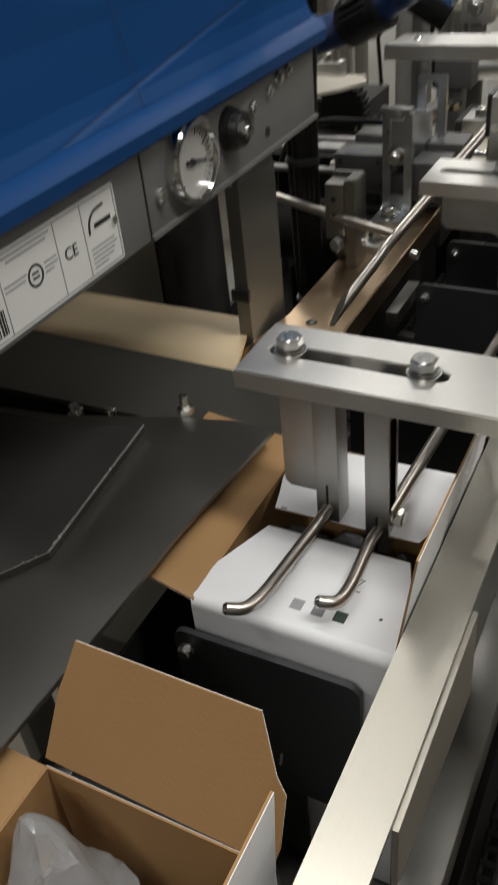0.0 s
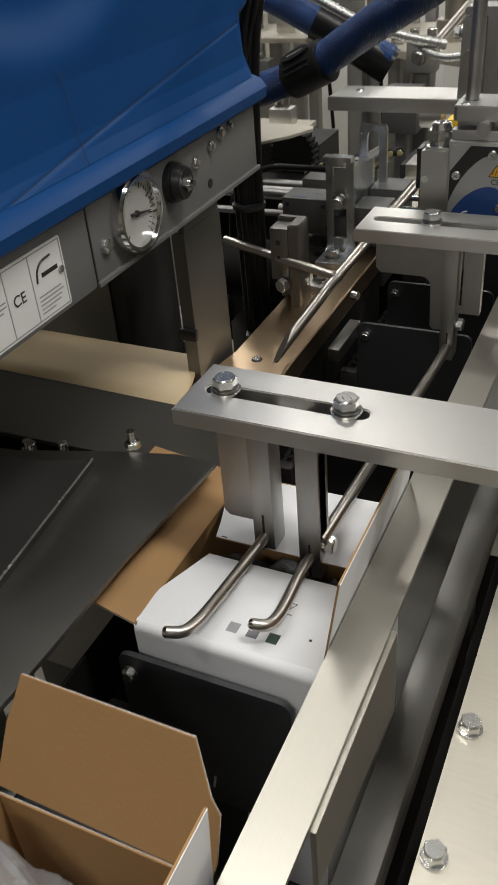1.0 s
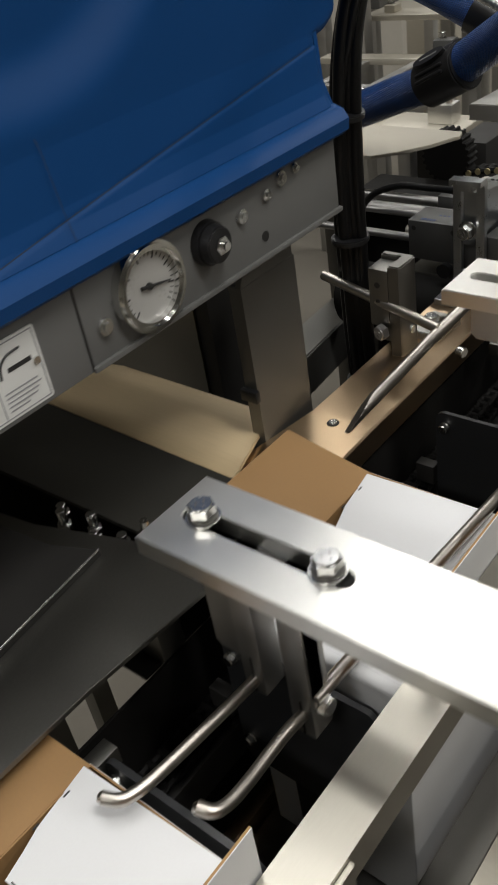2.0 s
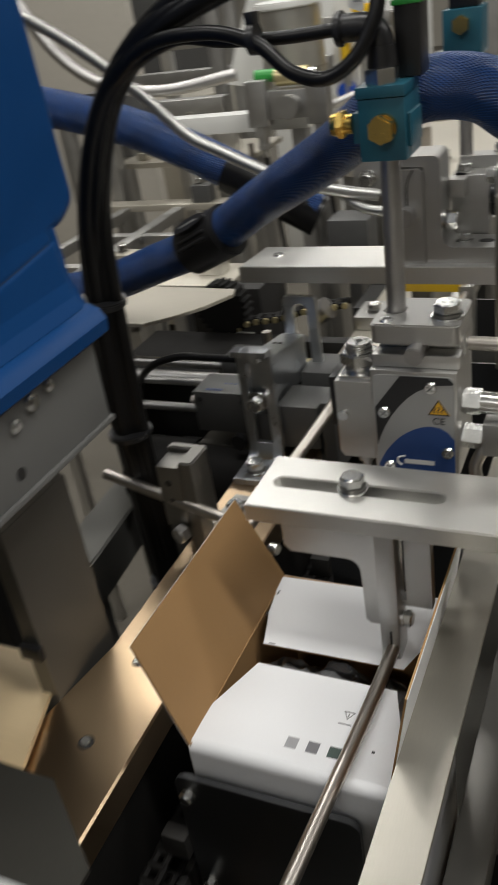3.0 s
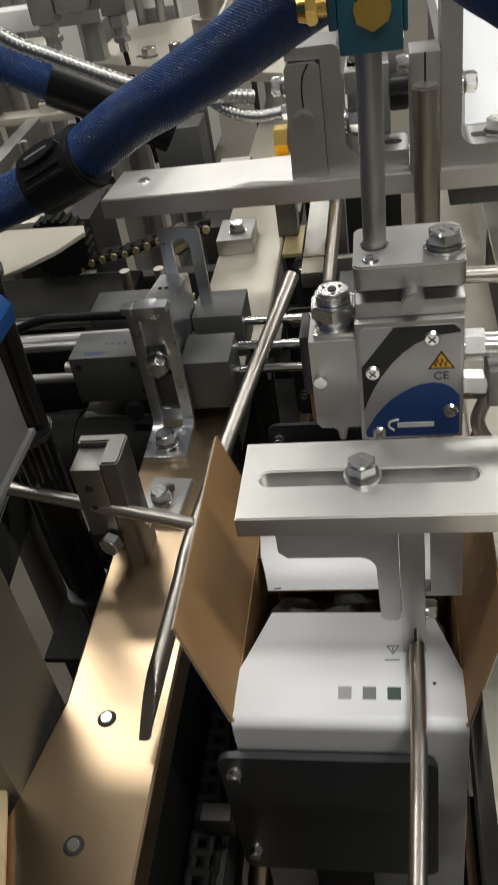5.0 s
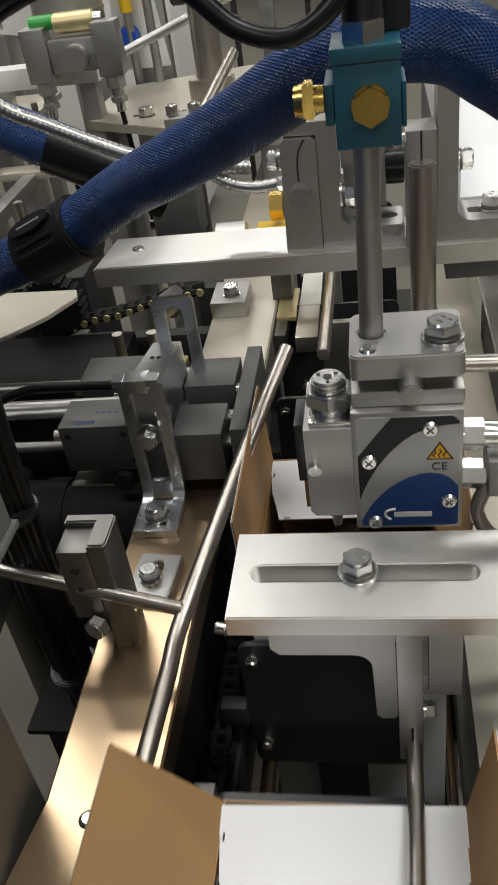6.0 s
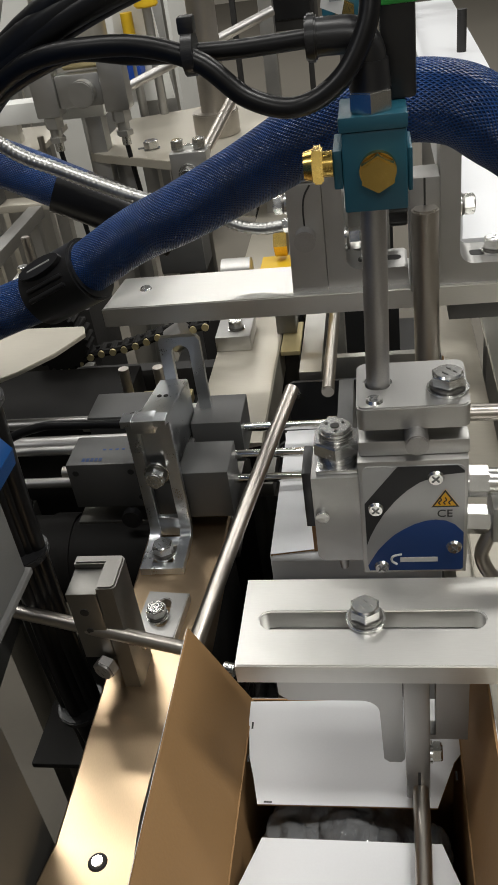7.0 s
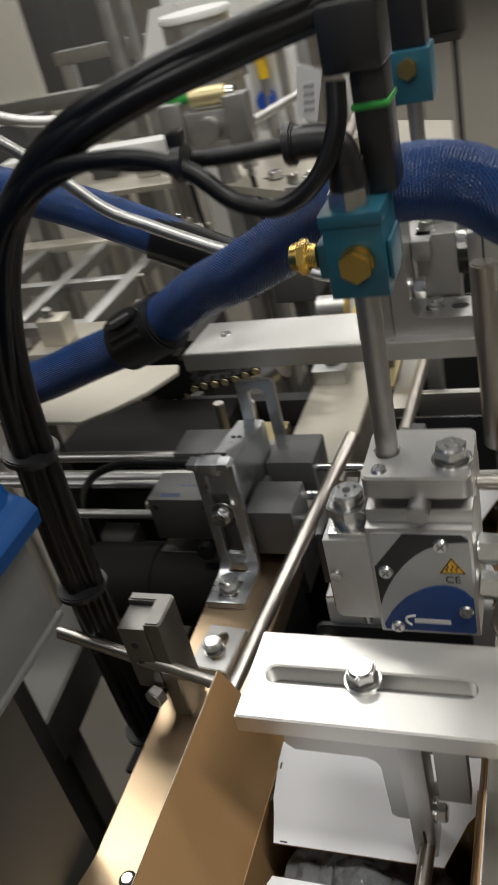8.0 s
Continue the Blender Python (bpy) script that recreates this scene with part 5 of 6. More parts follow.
# ---- far left: chain, cover sheets, turret ----
def left_background():
    c = thing("drive_chain", (-230, 600, -120), "oily roller chain with bright pins", "chain")
    pts = [(-311 + 15.2 * i, 620, -156 + 17 * (i / 2.5 if i < 2.5 else 1) + 3.4 * max(0, i - 2.5) + 2.0 * math.sin(i * 0.9)) for i in range(13)]
    chain(c, pts, "z", 14)
    for i in range(13):
        p = Vector(pts[i])
        bm = bmesh.new()
        rod(bm, p + Vector((0, -10.5, 0)), p + Vector((0, -13.5, 0)), 4.6, 10)
        part("chain_pin", bm, M["brass_dull"], c)
    bm = bmesh.new()
    prism(bm, [((40 if k % 4 < 2 else 36) * math.cos(k * math.pi / 48) - 318, (40 if k % 4 < 2 else 36) * math.sin(k * math.pi / 48) - 118) for k in range(96)], "y", 606, 634)
    rod(bm, (-318, 634.2, -118), (-318, 668, -118), 14, 16)
    part("sprocket", bm, M["oily_shade_black"], c, "oily black sprocket")
    bm = bmesh.new()
    box(bm, -340, -80, 620, 640, -220, -170, 1)
    part("carrier", bm, M["black_matt"], c)
    bm = bmesh.new()
    box(bm, -330, -300, 640.2, 670, -1000, -180, 1)
    part("leg", bm, M["dark_steel"], c)
    s = thing("cover_sheet", (-300, 430, -40), "cream coloured rounded cover sheet", "cover")
    bm = bmesh.new()
    prism(bm, [(-480, 380), (-300, 372), (-272, 396), (-244, 430), (-224, 470), (-230, 488), (-480, 500)], "z", -42, -38, bevel=0.8)
    part("sheet", bm, M["cream_plate"], s)
    bm = bmesh.new()
    box(bm, -420, -390, 420, 450, -1000, -42.2, 1)
    part("leg", bm, M["dark_steel"], s)
    g = thing("gear_housing", (-240, 520, -200), "dark gear housing with brass plates", "housing")
    bm = bmesh.new()
    box(bm, -430, -215, 470, 600, -420, -150, 3)
    box(bm, -214.8, -70, 440, 590, -420, -190, 3)
    part("housing", bm, M["oily_shade_black"], g)
    for x in (-210, -170):
        bm = bmesh.new()
        rod(bm, (x, 520, -189.8), (x, 520, -110), 6, 16)
        part("pillar", bm, M["steel_rod"], g)
    bm = bmesh.new()
    prism(bm, [(-212, 452), (-150, 470), (-150, 580), (-212, 580)], "z", -189.8, -176, bevel=1)
    part("brass_plate", bm, M["brass_dull"], g)
    bm = bmesh.new()
    box(bm, -250, -230, 530, 560, -1000, -420.2, 1)
    part("leg", bm, M["dark_steel"], g)
    bm = bmesh.new()
    rod(bm, (-170, 600, -120), (-150, 600, -108), 16, 20)
    part("sprocket", bm, M["grey_rod"], g)
    # deck plate with the round post
    d = thing("deck_plate", (-270, 1250, -60), "pale deck plate with bolted round post", "table")
    bm = bmesh.new()
    prism(bm, [(-440, 1255), (-423, 1240), (-270, 1150), (-60, 1040), (10, 1200), (-20, 1480), (-165, 1560), (-430, 1480)], "z", -75, -60, bevel=1)
    part("plate", bm, M["cream_plate"], d)
    for x, y in ((-390, 1300), (-90, 1120), (-60, 1440), (-380, 1440)):
        bm = bmesh.new()
        box(bm, x - 15, x + 15, y - 15, y + 15, -1000, -75.2, 1)
        part("leg", bm, M["cast_aluminium"], d)
    for x, y in ((-318, 1235), (-240, 1180), (-120, 1200)):
        bm = bmesh.new()
        prism(bm, slot(x - 30, x + 12, y + 14, 12), "z", -60, -59.6)
        part("slot", bm, M["black_matt"], d)
        bolt(d, (x, y, -60), size=24, head=12, washer=30)
    p = thing("round_post", (-205, 1300, -60), "polished round post in a flanged collar", "post")
    bm = bmesh.new()
    rod(bm, (-205, 1300, -60), (-205, 1300, -18), 42, 36, bevel=2)
    part("collar", bm, M["steel_rod"], p)
    bm = bmesh.new()
    rod(bm, (-205, 1300, -18), (-205, 1300, 190), 25, 28)
    part("shaft", bm, M["steel_rod"], p)
    rodh = thing("tie_rod", (-150, 1400, 40), "grey tie rod crossing behind the hoses", "rod")
    bm = bmesh.new()
    rod(bm, (-400, 1330, 20), (-100, 1470, 110), 9, 16)
    part("rod", bm, M["grey_rod"], rodh)
    clampt = thing("rod_joint", (-200, 1000, -60), "small steel joint block with crossing bolt", "clamp")
    bm = bmesh.new()
    box(bm, -232, -174, 1000, 1040, -70, -8, 2)
    part("block", bm, M["cast_aluminium"], clampt)
    bolt(clampt, (-205, 1000, -40), (0, -1, 0), 24, 13, 32)
    for x in (-220, -186):
        bolt(clampt, (x, 1018, -8), size=18, head=14, washer=0)
    bm = bmesh.new()
    rod(bm, (-190, 1040.2, -30), (-140, 1180, 40), 9, 16)
    part("rod", bm, M["steel_rod"], clampt)
    bm = bmesh.new()
    box(bm, -215, -190, 1006, 1034, -1000, -70.2, 1)
    part("leg", bm, M["dark_steel"], clampt)
    # sensor station
    s = thing("sensor_station", (-420, 1200, 0), "two hanging sensor holders on a pale beam", "sensor")
    bm = bmesh.new()
    box(bm, -900, -395, 1246, 1290, 4, 40, 2)
    part("beam", bm, M["white_paint"], s)
    for x in (-476, -352):
        bm = bmesh.new()
        box(bm, x - 22, x + 22, 1185, 1222, 22, 108, 4)
        rod(bm, (x, 1203, 22), (x, 1203, 2), 17, 6, bevel=1)
        rod(bm, (x, 1203, 2), (x, 1203, -12), 11, 18)
        rod(bm, (x, 1203, -12), (x, 1203, -22), 15, 6, bevel=1)
        part("holder", bm, M["cast_aluminium"], s)
        bm = bmesh.new()
        rod(bm, (x, 1203, -22), (x, 1203, -38), 8, 14)
        part("sensor_tip", bm, M["zinc"], s)
        bm = bmesh.new()
        tube(bm, [(x, 1203, -38), (x + 3, 1203, -80), (x + 7, 1205, -130), (x + 12, 1215, -240)], 4.5, 10, 4)
        part("sensor_lead", bm, M["black_cable"], s)
    bm = bmesh.new()
    box(bm, -453.8, -374.2, 1190, 1222, 34, 88, 4)
    rod(bm, (-405, 1190, 58), (-405, 1168, 58), 22, 24, bevel=2)
    part("link", bm, M["cast_aluminium"], s)
    bm = bmesh.new()
    box(bm, -440, -420, 1222.2, 1245.8, 30, 40, 1)
    part("hanger", bm, M["cast_aluminium"], s)
    bm = bmesh.new()
    rod(bm, (-482, 1215, 112), (-440, 1215, 112), 12, 18)
    part("green_cap", bm, M["green_band"], s)
    bm = bmesh.new()
    rod(bm, (-440, 1215, 108), (-370, 1215, 108), 17, 20, bevel=2)
    part("filter_bowl", bm, M["brass_dull"], s)
    bm = bmesh.new()
    rod(bm, (-370, 1215, 108), (-356, 1215, 108), 13, 18)
    part("bowl_collar", bm, M["zinc"], s)
    for x in (-880, -420):
        bm = bmesh.new()
        box(bm, x - 15, x + 15, 1250, 1285, -1000, 3.8, 1)
        part("leg", bm, M["cast_aluminium"], s)
    # yellow block and brass behind the far crossbar
    y = thing("yellow_block", (-40, 640, -60), "yellow painted block with grey roller", "block")
    bm = bmesh.new()
    box(bm, -62, 20, 640, 700, -100, -62, 2)
    part("block", bm, M["yellow_paint"], y)
    bm = bmesh.new()
    rod(bm, (-105, 650, -60), (-70, 650, -60), 18, 20)
    part("roller", bm, M["cast_aluminium"], y)
    bm = bmesh.new()
    rod(bm, (-44, 690, -40), (-28, 690, -40), 18, 6, bevel=1)
    part("brass_nut", bm, M["brass"], y)
    bm = bmesh.new()
    box(bm, -50, -25, 660, 690, -400, -100.2, 1)
    part("support", bm, M["dark_steel"], y)


def right_background():
    c = thing("outfeed_channel", (230, 1100, 20), "white outfeed channel with side wall", "channel")
    bm = bmesh.new()
    prism(bm, [(150, 26), (262, 26), (262, 34), (158, 34), (158, 70), (150, 70)], "y", 470, 1900, bevel=1)
    part("channel", bm, M["white_plastic"], c)
    for y in (520, 1200, 1800):
        bm = bmesh.new()
        box(bm, 190, 220, y, y + 30, -1000, 25.8, 1)
        part("leg", bm, M["cast_aluminium"], c)
    s = thing("cross_stay", (270, 1760, 110), "aluminium stay with levelling screw", "beam")
    bm = bmesh.new()
    box(bm, 180, 420, 1740, 1780, 100, 126, 2)
    part("stay", bm, M["cast_aluminium"], s)
    bm = bmesh.new()
    rod(bm, (225, 1760, 126), (225, 1760, 140), 14, 6)
    rod(bm, (225, 1760, 140), (225, 1760, 175), 8, 14)
    part("levelling_screw", bm, M["zinc"], s)
    bm = bmesh.new()
    box(bm, 385, 415, 1745, 1775, -1000, 99.8, 1)
    part("leg", bm, M["cast_aluminium"], s)
    st = thing("threaded_stud", (240, 1300, 34), "upright black threaded stud", "stud")
    bm = bmesh.new()
    rod(bm, (232, 1300, 34), (232, 1300, 100), 8, 12)
    part("stud", bm, M["black_matt"], st)
    # side plates right of the gun
    p = thing("slotted_side_plate", (180, 420, -60), "pale side plate with adjustment slots", "plate")
    bm = bmesh.new()
    prism(bm, [(140, 130), (176, 130), (176, 700), (140, 700)], "z", -96, -90, bevel=0.6)
    part("strip", bm, M["cream_plate"], p)
    bm = bmesh.new()
    prism(bm, [(180, 150), (225, 150), (225, 640), (180, 640)], "z", -66, -60, [slot_v(202, 200, 300, 10), slot_v(202, 380, 480, 10)], 0.6)
    part("slotted_plate", bm, M["aluminium_side"], p)
    bm = bmesh.new()
    box(bm, 150, 172, 400, 430, -302, -96.2, 1)
    box(bm, 226, 236, 400, 430, -62, -50, 1)
    part("support", bm, M["cast_aluminium"], p)
    # second valve further back
    v = thing("air_valve", (63, 472, 84), "teal air valve with brass plug on a far pole", "valve")
    bm = bmesh.new()
    box(bm, 45, 81, 456, 494, 209, 250, 1.2)
    part("body", bm, M["teal_paint"], v)
    bm = bmesh.new()
    rod(bm, (63, 456, 237), (63, 447, 237), 8.5, 6, bevel=0.8)
    part("brass_plug", bm, M["brass"], v)
    bm = bmesh.new()
    rod(bm, (63, 472, 86), (63, 472, 209), 6.6, 20)
    part("pole", bm, M["grey_rod"], v)
    bm = bmesh.new()
    box(bm, 55, 71, 420.2, 484, 86, 104, 1)
    part("arm", bm, M["cast_aluminium"], v)
    bm = bmesh.new()
    box(bm, 50, 78, 462, 492, 250.2, 330, 2)
    part("coil", bm, M["black_plastic"], v)


material("white_plastic", (0.72, 0.73, 0.75), 0.35, 0, 0.03, 8, 300, 0.02)


def far_hall():
    """Machines and stores seen small beyond the near line."""
    for x, y, w, d, h, m, lab in ((-1500, 2600, 500, 400, 900, "cream_plate", "pale machine cabinet far behind"), (-950, 3300, 600, 400, 1180, "white_paint", "pale far machine housing"), (-2300, 3900, 700, 500, 1500, "anodised", "dark grey far cabinet"), (1300, 3000, 500, 500, 900, "cream_plate", "pale machine cabinet far behind")):
        r = thing("machine_cabinet", (x, y, -1000), lab, "machine", "far machines")
        bm = bmesh.new()
        box(bm, x - w / 2, x + w / 2, y - d / 2, y + d / 2, -960, -1000 + h, 8)
        body = part("body", bm, M[m], r)
        bm = bmesh.new()
        box(bm, x - w / 2 + 40, x + w / 2 - 40, y - d / 2 - 8, y - d / 2, -900, -1000 + h - 60, 3)
        part("door", bm, M[m], body)
        for sx in (-1, 1):
            bm = bmesh.new()
            box(bm, x + sx * (w / 2 - 40) - 20, x + sx * (w / 2 - 40) + 20, y - 20, y + 20, -1000, -960.2, 2)
            part("foot", bm, M["black_plastic"], r)
    for x0, x1, y0, z in ((-1300, -560, 1900, 60), (-1300, -480, 2300, 120), (-1200, -700, 1520, 40)):
        r = thing("frame_beam", (x0, y0, z), "aluminium profile beam of the far machine frame", "beam", "far frame beams")
        bm = bmesh.new()
        box(bm, x0, x1, y0 - 20, y0 + 20, z - 40, z, 2)
        part("beam", bm, M["cast_aluminium"], r)
        for x in (x0 + 30, x1 - 30):
            bm = bmesh.new()
            box(bm, x - 18, x + 18, y0 - 18, y0 + 18, -1000, z - 40.2, 2)
            part("post", bm, M["cast_aluminium"], r)
    for x, y, w in ((-820, 1760, 18), (-740, 1700, 14), (-205, 2300, 20)):
        r = thing("steel_post", (x, y, -1000), "upright grey machine post", "post", "far posts")
        bm = bmesh.new()
        box(bm, x - w, x + w, y - w, y + w, -984.8, 520, 2)
        part("post", bm, M["cast_aluminium"], r)
        bm = bmesh.new()
        box(bm, x - 60, x + 60, y - 60, y + 60, -1000, -985, 2)
        part("base_plate", bm, M["cast_aluminium"], r)
    r = thing("capped_post", (-395, 1520, -1000), "thin grey post with a yellow cap", "post")
    bm = bmesh.new()
    rod(bm, (-395, 1520, 70), (-395, 1520, 132), 12, 20)
    part("cap", bm, M["yellow_paint"], r)
    bm = bmesh.new()
    rod(bm, (-395, 1520, -984.8), (-395, 1520, 69.8), 9, 20)
    part("post", bm, M["cast_aluminium"], r)
    bm = bmesh.new()
    rod(bm, (-395, 1520, -1000), (-395, 1520, -985), 60, 24)
    part("base_plate", bm, M["cast_aluminium"], r)
    r = thing("black_drive_unit", (-150, 2450, -100), "black drive unit on thin legs", "machine")
    bm = bmesh.new()
    box(bm, -224, -77, 2400, 2560, -70, 330, 6)
    part("housing", bm, M["black_matt"], r)
    bm = bmesh.new()
    box(bm, -210, -90, 2394, 2399.8, -40, 300, 3)
    part("cover", bm, M["black_plastic"], r)
    for x in (-316, -100):
        bm = bmesh.new()
        box(bm, x - 8, x + 8, 2420, 2436, -1000, 330, 1)
        part("leg", bm, M["black_matt"], r)
    bm = bmesh.new()
    box(bm, -308, -92, 2436.2, 2446, 300, 330, 1)
    part("cross_bar", bm, M["black_matt"], r)


def top_bag(y):
    """A pointed clear bag on top of the others."""
    root = thing("plastic_bag", (20, y + 130, -384), "crumpled clear plastic bag with a pointed corner", "bag", "bags in cartons")
    bm = bmesh.new()
    bmesh.ops.create_icosphere(bm, subdivisions=4, radius=1)
    for v in bm.verts:
        p = v.co.copy()
        k = crumple(p, Vector((3.1, 0.4, 1.7)))
        tip = max(0.0, p.z) ** 5 * 40
        v.co = Vector((26 + p.x * 34 * k - tip * 0.5, y + 134 + p.y * 30 * k + tip * 0.3, max(-320, -172 + p.z * 26 * k * (1 if p.z > 0 else 7) + tip)))
    part("film", bm, M["film"], root, smooth=24)
    return root


def machine_innards():
    """Dark box and pans added to darken the view below the glue unit and beside the lane."""
    # dark box added to block light and view under the glue unit
    c = thing("dark_filler_box", (-400, 20, -1000), "added dark box that darkens the space under the glue unit", "cabinet")
    bm = bmesh.new()
    box(bm, -640, -300, 30, 150, -1000, -30, 3)
    part("body", bm, M["black_matt"], c)
    bm = bmesh.new()
    box(bm, -620, -320, 26, 29.8, -900, -70, 1)
    part("door", bm, M["dark_steel"], c)
    b = thing("base_beam", (-344, 300, -310), "grey steel base beam beside the cable bundle", "beam")
    bm = bmesh.new()
    prism(bm, [(-362, 152), (-306, 152), (-336, 465), (-384, 465)], "z", -310, -250, bevel=2)
    part("beam", bm, M["dark_galv"], b)
    for x, y in ((-334, 190), (-356, 440)):
        bm = bmesh.new()
        box(bm, x - 14, x + 14, y - 14, y + 14, -1000, -310.2, 1)
        part("leg", bm, M["dark_galv"], b)
    # black pans added to close the view down to the lit floor
    t = thing("dark_floor_pan", (0, 200, -440), "added black pan hiding the lit floor between the machine rails", "tray")
    bm = bmesh.new()
    box(bm, -330, 205, 250, 1300, -470, -462, 2)
    part("pan", bm, M["black_matt"], t)
    for x in (-310, 180):
        for y in (280, 1260):
            bm = bmesh.new()
            box(bm, x - 10, x + 10, y - 10, y + 10, -1000, -470.2, 1)
            part("leg", bm, M["dark_steel"], t)
    t = thing("dark_floor_pan", (60, -700, -440), "added black pan hiding the lit floor between the machine rails", "tray")
    bm = bmesh.new()
    box(bm, -60, 205, -1400, 100, -470, -462, 2)
    part("pan", bm, M["black_matt"], t)
    for y in (-1300, 40):
        bm = bmesh.new()
        box(bm, 60, 80, y - 10, y + 10, -1000, -470.2, 1)
        part("leg", bm, M["dark_steel"], t)
    # the thick part of the cable bundle: four more cables lying side by side
    for dx, dy, r, top in ((-13, 3, 6.5, 1), (-2, -6, 6.5, 3), (11, 3, 6.5, 5), (3, 8, 6.5, -1)):
        s = thing("cable_bundle", (-172 + dx, 128 + dy, -400), "thick black cable strapped to its neighbours", "cable", "black cables")
        k = dx * 0.4
        bm = bmesh.new()
        tube(bm, [(86, 136 + dy * 0.4, 331 - top), (40, 128 + dy * 0.4, 322 - top), (-30, 122 + dy * 0.4, 305 - top), (-80 + k * 0.3, 117 + dy * 0.4, 283 - top), (-125 + k, 122 + dy, 240 - top * 0.5), (-158 + dx * 0.7, 126 + dy, 160), (-171 + dx, 128 + dy, 50), (-173 + dx, 128 + dy, -70), (-172 + dx, 130 + dy, -190), (-165 + dx, 136 + dy, -300), (-182 + dx, 160 + dy, -450), (-240 + dx, 190 + dy, -600), (-340, 230 + dy, -720)], r, 14, 7)
        part("cable", bm, M["black_cable"], s)
    for n, (p, q) in enumerate((((-168, 128, 96), (-169, 128, 90)), ((-173, 128, -30), (-173, 128, -36)), ((-171, 131, -200), (-170.5, 131.5, -206)))):
        s = thing("cable_tie", p, "wide black strap round the cable bundle", "cable tie")
        bm = bmesh.new()
        rod(bm, p, q, 20, 20, bevel=1)
        part("strap", bm, M["black_plastic"], s)


def clutter():
    """More of the machine beyond the far crossbar: plates, drum and frames."""
    def block(name, label, cat, m, b, bev=2):
        r = thing(name, ((b[0] + b[1]) / 2, (b[2] + b[3]) / 2, b[4]), label, cat, "far machine pieces")
        bm = bmesh.new()
        box(bm, *b, bev)
        part("body", bm, M[m], r)
        bm = bmesh.new()
        cx, cy = (b[0] + b[1]) / 2, (b[2] + b[3]) / 2
        box(bm, cx - 12, cx + 12, cy - 12, cy + 12, -1000, b[4] - 0.2, 1)
        part("leg", bm, M["cast_aluminium"], r)
        return r
    d = thing("drum", (-490, 1450, 120), "bright metal drum with pale rim", "drum")
    bm = bmesh.new()
    rod(bm, (-490, 1450, 40), (-490, 1450, 212), 68, 36, bevel=3)
    part("shell", bm, M["aluminium_side"], d)
    for z in (90, 150):
        bm = bmesh.new()
        rod(bm, (-490, 1450, z), (-490, 1450, z + 8), 70, 36, bevel=2)
        part("hoop", bm, M["steel_rod"], d)
    bm = bmesh.new()
    rod(bm, (-490, 1450, 212.2), (-490, 1450, 226), 73, 36, bevel=3)
    part("rim", bm, M["white_paint"], d)
    bm = bmesh.new()
    box(bm, -505, -475, 1435, 1465, -1000, 39.8, 1)
    part("leg", bm, M["cast_aluminium"], d)
    for label, outline in (("tall white slanted guard plate", [(-700, 60), (-586, 40), (-560, 240), (-620, 236)]), ("white guard plate with blue knob", [(-440, -40), (-330, -40), (-360, 250), (-420, 262)])):
        g = thing("guard_plate", (outline[0][0], 1460, outline[0][1]), label, "plate", "white guard plates")
        bm = bmesh.new()
        prism(bm, outline, "y", 1540, 1550, bevel=1)
        part("plate", bm, M["white_paint"], g)
        bm = bmesh.new()
        cx = (outline[0][0] + outline[1][0]) / 2
        box(bm, cx - 14, cx + 14, 1550.2, 1578, -1000, 120, 1)
        part("leg", bm, M["cast_aluminium"], g)
    bm = bmesh.new()
    rod(bm, (-402, 1540, 24), (-402, 1512, 24), 22, 22, 18, 2)
    part("knob", bm, M["knob_blue"], g, "blue knob")
    r = thing("warning_lamp", (-347, 1500, 140), "small yellow capped lamp", "lamp")
    bm = bmesh.new()
    rod(bm, (-347, 1500, 140), (-347, 1500, 196), 24, 22, 21, 3)
    part("cap", bm, M["yellow_paint"], r)
    bm = bmesh.new()
    rod(bm, (-347, 1500, -1000), (-347, 1500, 139.8), 9, 14)
    part("stem", bm, M["cast_aluminium"], r)
    block("motor_block", "dark grey motor housing", "motor", "anodised", (-1000, -900, 1380, 1480, -60, 90))
    block("motor_block", "dark grey motor housing", "motor", "anodised", (-250, -180, 900, 960, -160, -80))
    block("tool_plate", "pale machined tool plate", "plate", "cream_plate", (-560, -330, 660, 760, -112, -102))
    block("tool_plate", "pale machined tool plate", "plate", "cream_plate", (-960, -470, 1195, 1240, -140, -126))
    block("tool_plate", "pale machined tool plate", "plate", "cream_plate", (-900, -560, 1300, 1500, -70, -58))
    block("gearbox", "dark gearbox behind the chain", "gearbox", "black_matt", (-470, -330, 770, 880, -320, -150))
    block("gearbox", "dark gearbox below the hoses", "gearbox", "black_matt", (-170, -60, 760, 860, -330, -175))
    block("rail_carriage", "grey linear rail carriage", "carriage", "cast_aluminium", (-40, 40, 900, 1000, -150, -80))
    block("back_panel", "beige machine panel in the hall", "panel", "wall_paint", (-1900, -1150, 1900, 1930, -700, 480))
    # open ladder frame of flat bars beside the hoses
    fr = thing("ladder_frame", (-640, 1000, -130), "open frame of pale flat bars", "frame")
    for a, b, w in (((-694, 780), (-694, 1194), 13), ((-548, 780), (-548, 1194), 13), ((-830, 800), (-830, 1194), 11)):
        bm = bmesh.new()
        box(bm, a[0] - w, a[0] + w, a[1], b[1], -152, -130, 1.5)
        part("long_bar", bm, M["cast_aluminium"], fr)
    for y in (830, 1010):
        for x0, x1 in ((-818.8, -707.2), (-680.8, -561.2)):
            bm = bmesh.new()
            box(bm, x0, x1, y - 11, y + 11, -150, -132, 1.5)
            part("cross_bar", bm, M["cast_aluminium"], fr)
    for x in (-830, -548):
        for y in (800, 1170):
            bm = bmesh.new()
            box(bm, x - 10, x + 10, y - 10, y + 10, -1000, -152.2, 1)
            part("leg", bm, M["cast_aluminium"], fr)
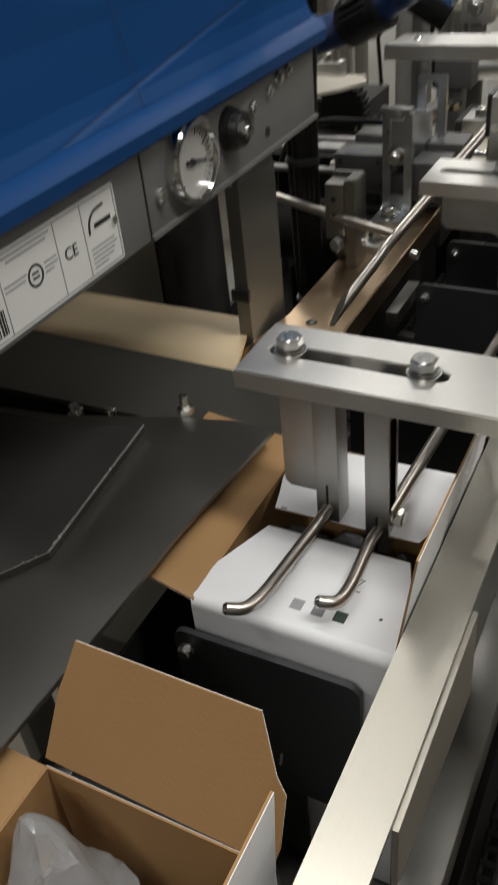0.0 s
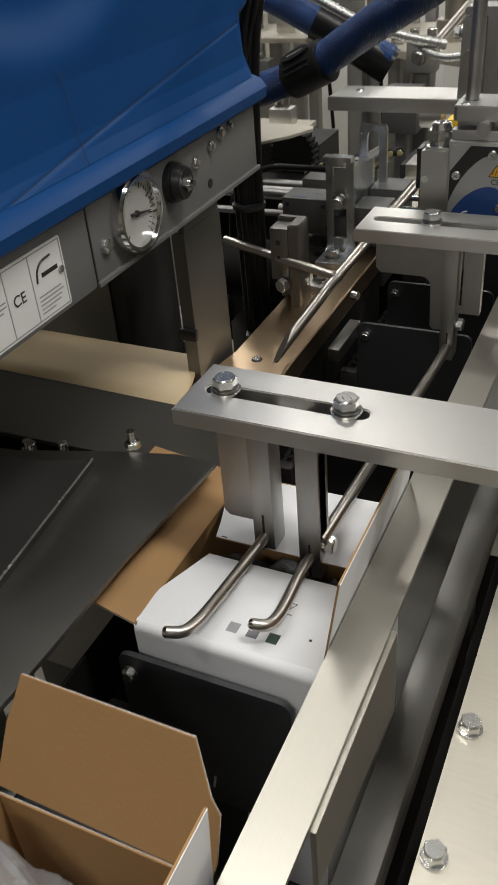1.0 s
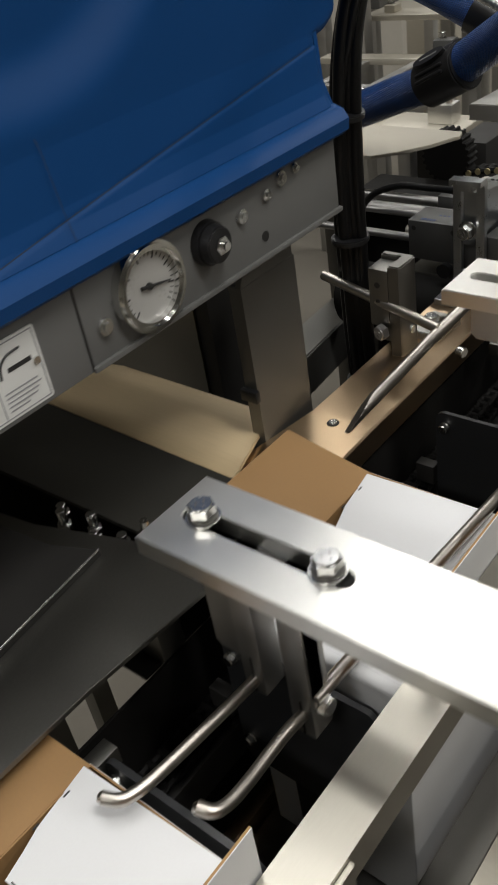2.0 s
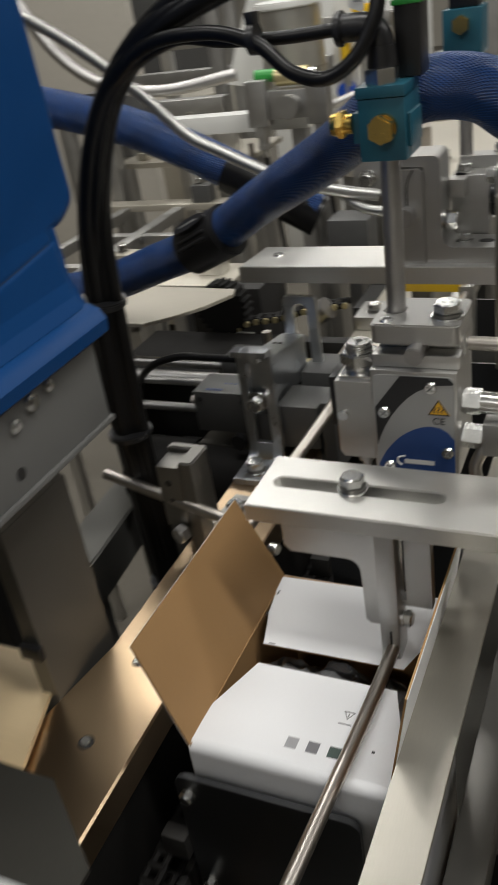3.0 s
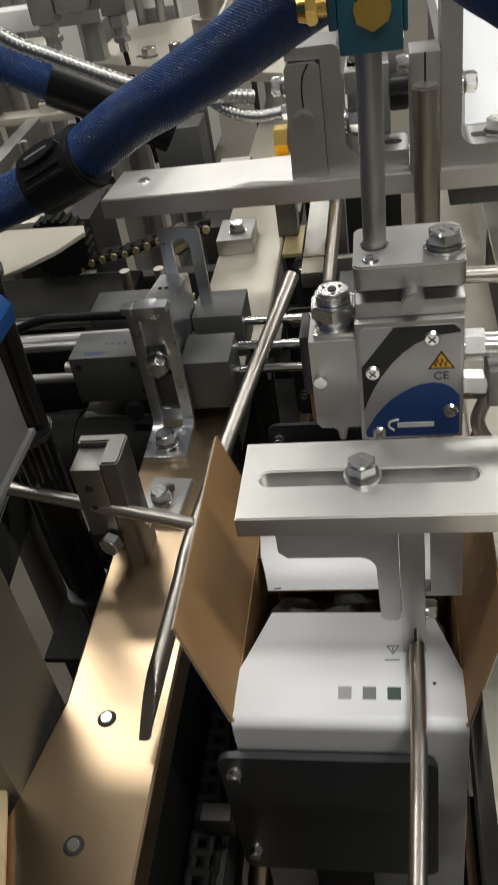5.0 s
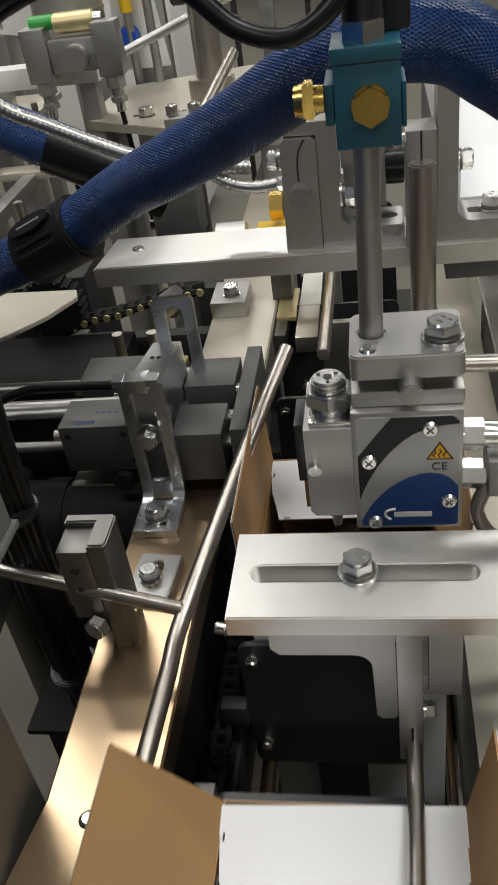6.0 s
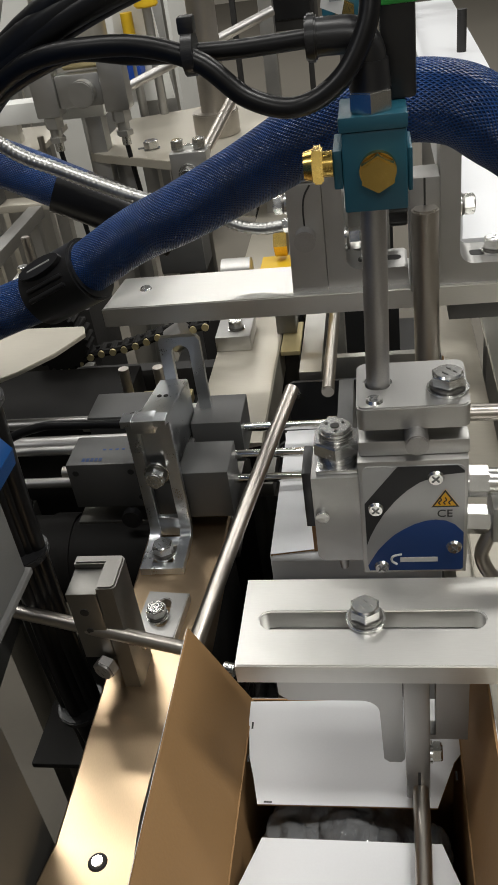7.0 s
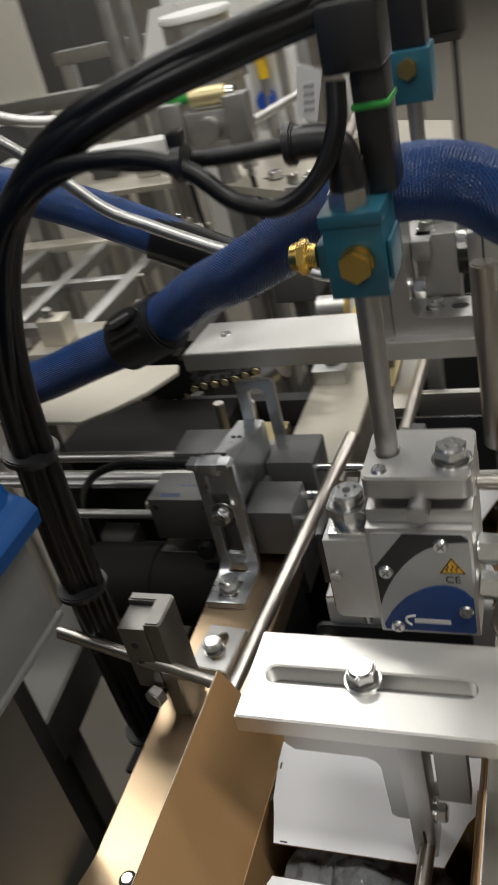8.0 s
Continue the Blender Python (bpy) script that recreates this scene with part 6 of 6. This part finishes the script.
    pipe = thing("air_pipe", (-900, 1300, 120), "thick bent grey pipe behind the hoses", "pipe")
    bm = bmesh.new()
    tube(bm, [(-1060, 1290, 300), (-990, 1295, 190), (-890, 1300, 118), (-760, 1330, 88), (-600, 1380, 100)], 13, 16, 8)
    part("pipe", bm, M["grey_rod"], pipe)
    # small hardware on the pale plates
    random.seed(11)
    for n, (x, y, z) in enumerate(((-520, 700, -101.8), (-380, 720, -101.8), (-640, 1218, -125.8), (-520, 1218, -125.8), (-640, 1380, -57.8), (-760, 1420, -57.8), (-840, 1340, -57.8))):
        r = thing("clamp_block", (x, y, z), ("pale machined clamp block on a plate", "grey machined clamp block with a cap screw", "dark clamp block on a plate")[n % 3], "clamp", "far clamp blocks")
        w, d2, h = random.uniform(14, 30), random.uniform(12, 20), random.uniform(14, 42)
        bm = bmesh.new()
        box(bm, x - w, x + w, y - d2, y + d2, z, z + h, 2)
        b = part("block", bm, M[("cream_plate", "aluminium", "anodised")[n % 3]], r)
        bolt(b, (x - w * 0.3, y, z + h), size=14, head=9, washer=18)
        if n % 2:
            bm = bmesh.new()
            rod(bm, (x + w * 0.4, y, z + h), (x + w * 0.4, y, z + h + random.uniform(40, 110)), 6, 14, bevel=1)
            part("pin", bm, M["steel_rod"], b)


# ---- assemble ----
hall()
ceiling_lamps()
crossbar(-343, -13, -2, 116, (12.7, 100.5))
crossbar(0, 0, 10, 131, (68,))
hold_down_near()
hold_down_far()
left_rail()
right_rail()
lane_bed()
entry_tables()
melter()
plough_rod()
strap_bracket()
stroke = cylinders()
glue_gun()
valve()
hoses()
cables()
far_crossbar()
left_background()
right_background()
far_hall()
machine_innards()
clutter()

BOX_A = carton(-426, "white carton, kraft inside, end flaps folded in", True)
BOX_N = carton(-426 - PITCH, "open white carton with kraft inside and clear bags")
BAGS_A = list(bags(-426))
BAGS_N = list(bags(-426 - PITCH)) + [top_bag(-426 - PITCH)]
FLIGHTS = [pusher(-426 + PITCH * k) for k in (-1, 0, 1, 2)] + [pusher(-426 + PITCH * k + 205, True) for k in (-1, 0, 1, 2)]

# lane travel in millimetres
TRAVEL = [(0, 0), (1.0, 0), (1.2, 12), (1.5, 62), (2.0, 148), (2.3, 206), (2.5, 236), (2.8, 294), (3.0, 321), (3.15, 324), (4.6, 324), (4.75, 336), (5.0, 384), (5.2, 418), (5.6, 482), (6.0, 544), (6.3, 594), (6.5, 624), (6.7, 644), (6.85, 648), (8.0, 648)]


def ride(ob, aside=0.0, sink=0.0):
    """aside: how far a carton stands off its line before the guides straighten it."""
    p = ob.location.copy()
    walk(ob, [(t, pose(p.x + aside * max(0, 1 - t / 2.0) * MM, p.y + (s + 7 * (aside < 0) * max(0, 1 - t / 2.0)) * MM, p.z - sink * MM * min(1, max(0, (t - 1.2) / 0.3)))) for t, s in TRAVEL])


def swing(ob, axis, rows):
    p = ob.location.copy()
    walk(ob, [(t, pose(p.x, p.y, p.z, a if axis == "x" else 0, a if axis == "y" else 0, 0)) for t, a in rows])


def motions():
    for ob in (BOX_A[0], *BAGS_A, *FLIGHTS):
        ride(ob)
    for ob in (BOX_N[0], *BAGS_N[:-1]):
        ride(ob, -13.0)
    ride(BAGS_N[-1], -13.0, 62.0)
    _, near, far, left, right = BOX_A
    swing(near, "x", [(0, -1.5), (8, -1.5)])
    swing(far, "x", [(0, 3), (8, 3)])
    swing(left, "y", [(0, -169), (1.9, -169), (2.05, -160), (2.3, -128), (2.6, -117), (3.0, -112), (4.6, -112), (5.0, -105), (5.3, -98), (6.0, -92), (6.7, -90), (6.8, -60), (6.9, -4), (8, -4)])
    swing(right, "y", [(0, 97), (3.0, 99), (4.6, 101), (5.2, 102), (8, 97)])
    _, near, far, left, right = BOX_N
    swing(near, "x", [(0, 110), (1.2, 105), (1.6, 60), (2.1, -3), (8, -3)])
    swing(far, "x", [(0, -117), (1.2, -112), (1.55, -60), (2.0, 3), (8, 3)])
    swing(left, "y", [(0, -166), (1.0, -169), (5.6, -169), (5.75, -160), (6.0, -130), (6.3, -117), (6.7, -112), (8, -112)])
    swing(right, "y", [(0, 96), (8, 98)])
    p = stroke.location.copy()
    walk(stroke, [(t, pose(p.x + dx * MM, p.y, p.z)) for t, dx in ((0, 0), (1.3, 0), (1.42, -82), (3.05, -82), (3.17, 0), (5.03, 0), (5.15, -82), (6.78, -82), (6.9, 0), (8.0, 0))])


motions()
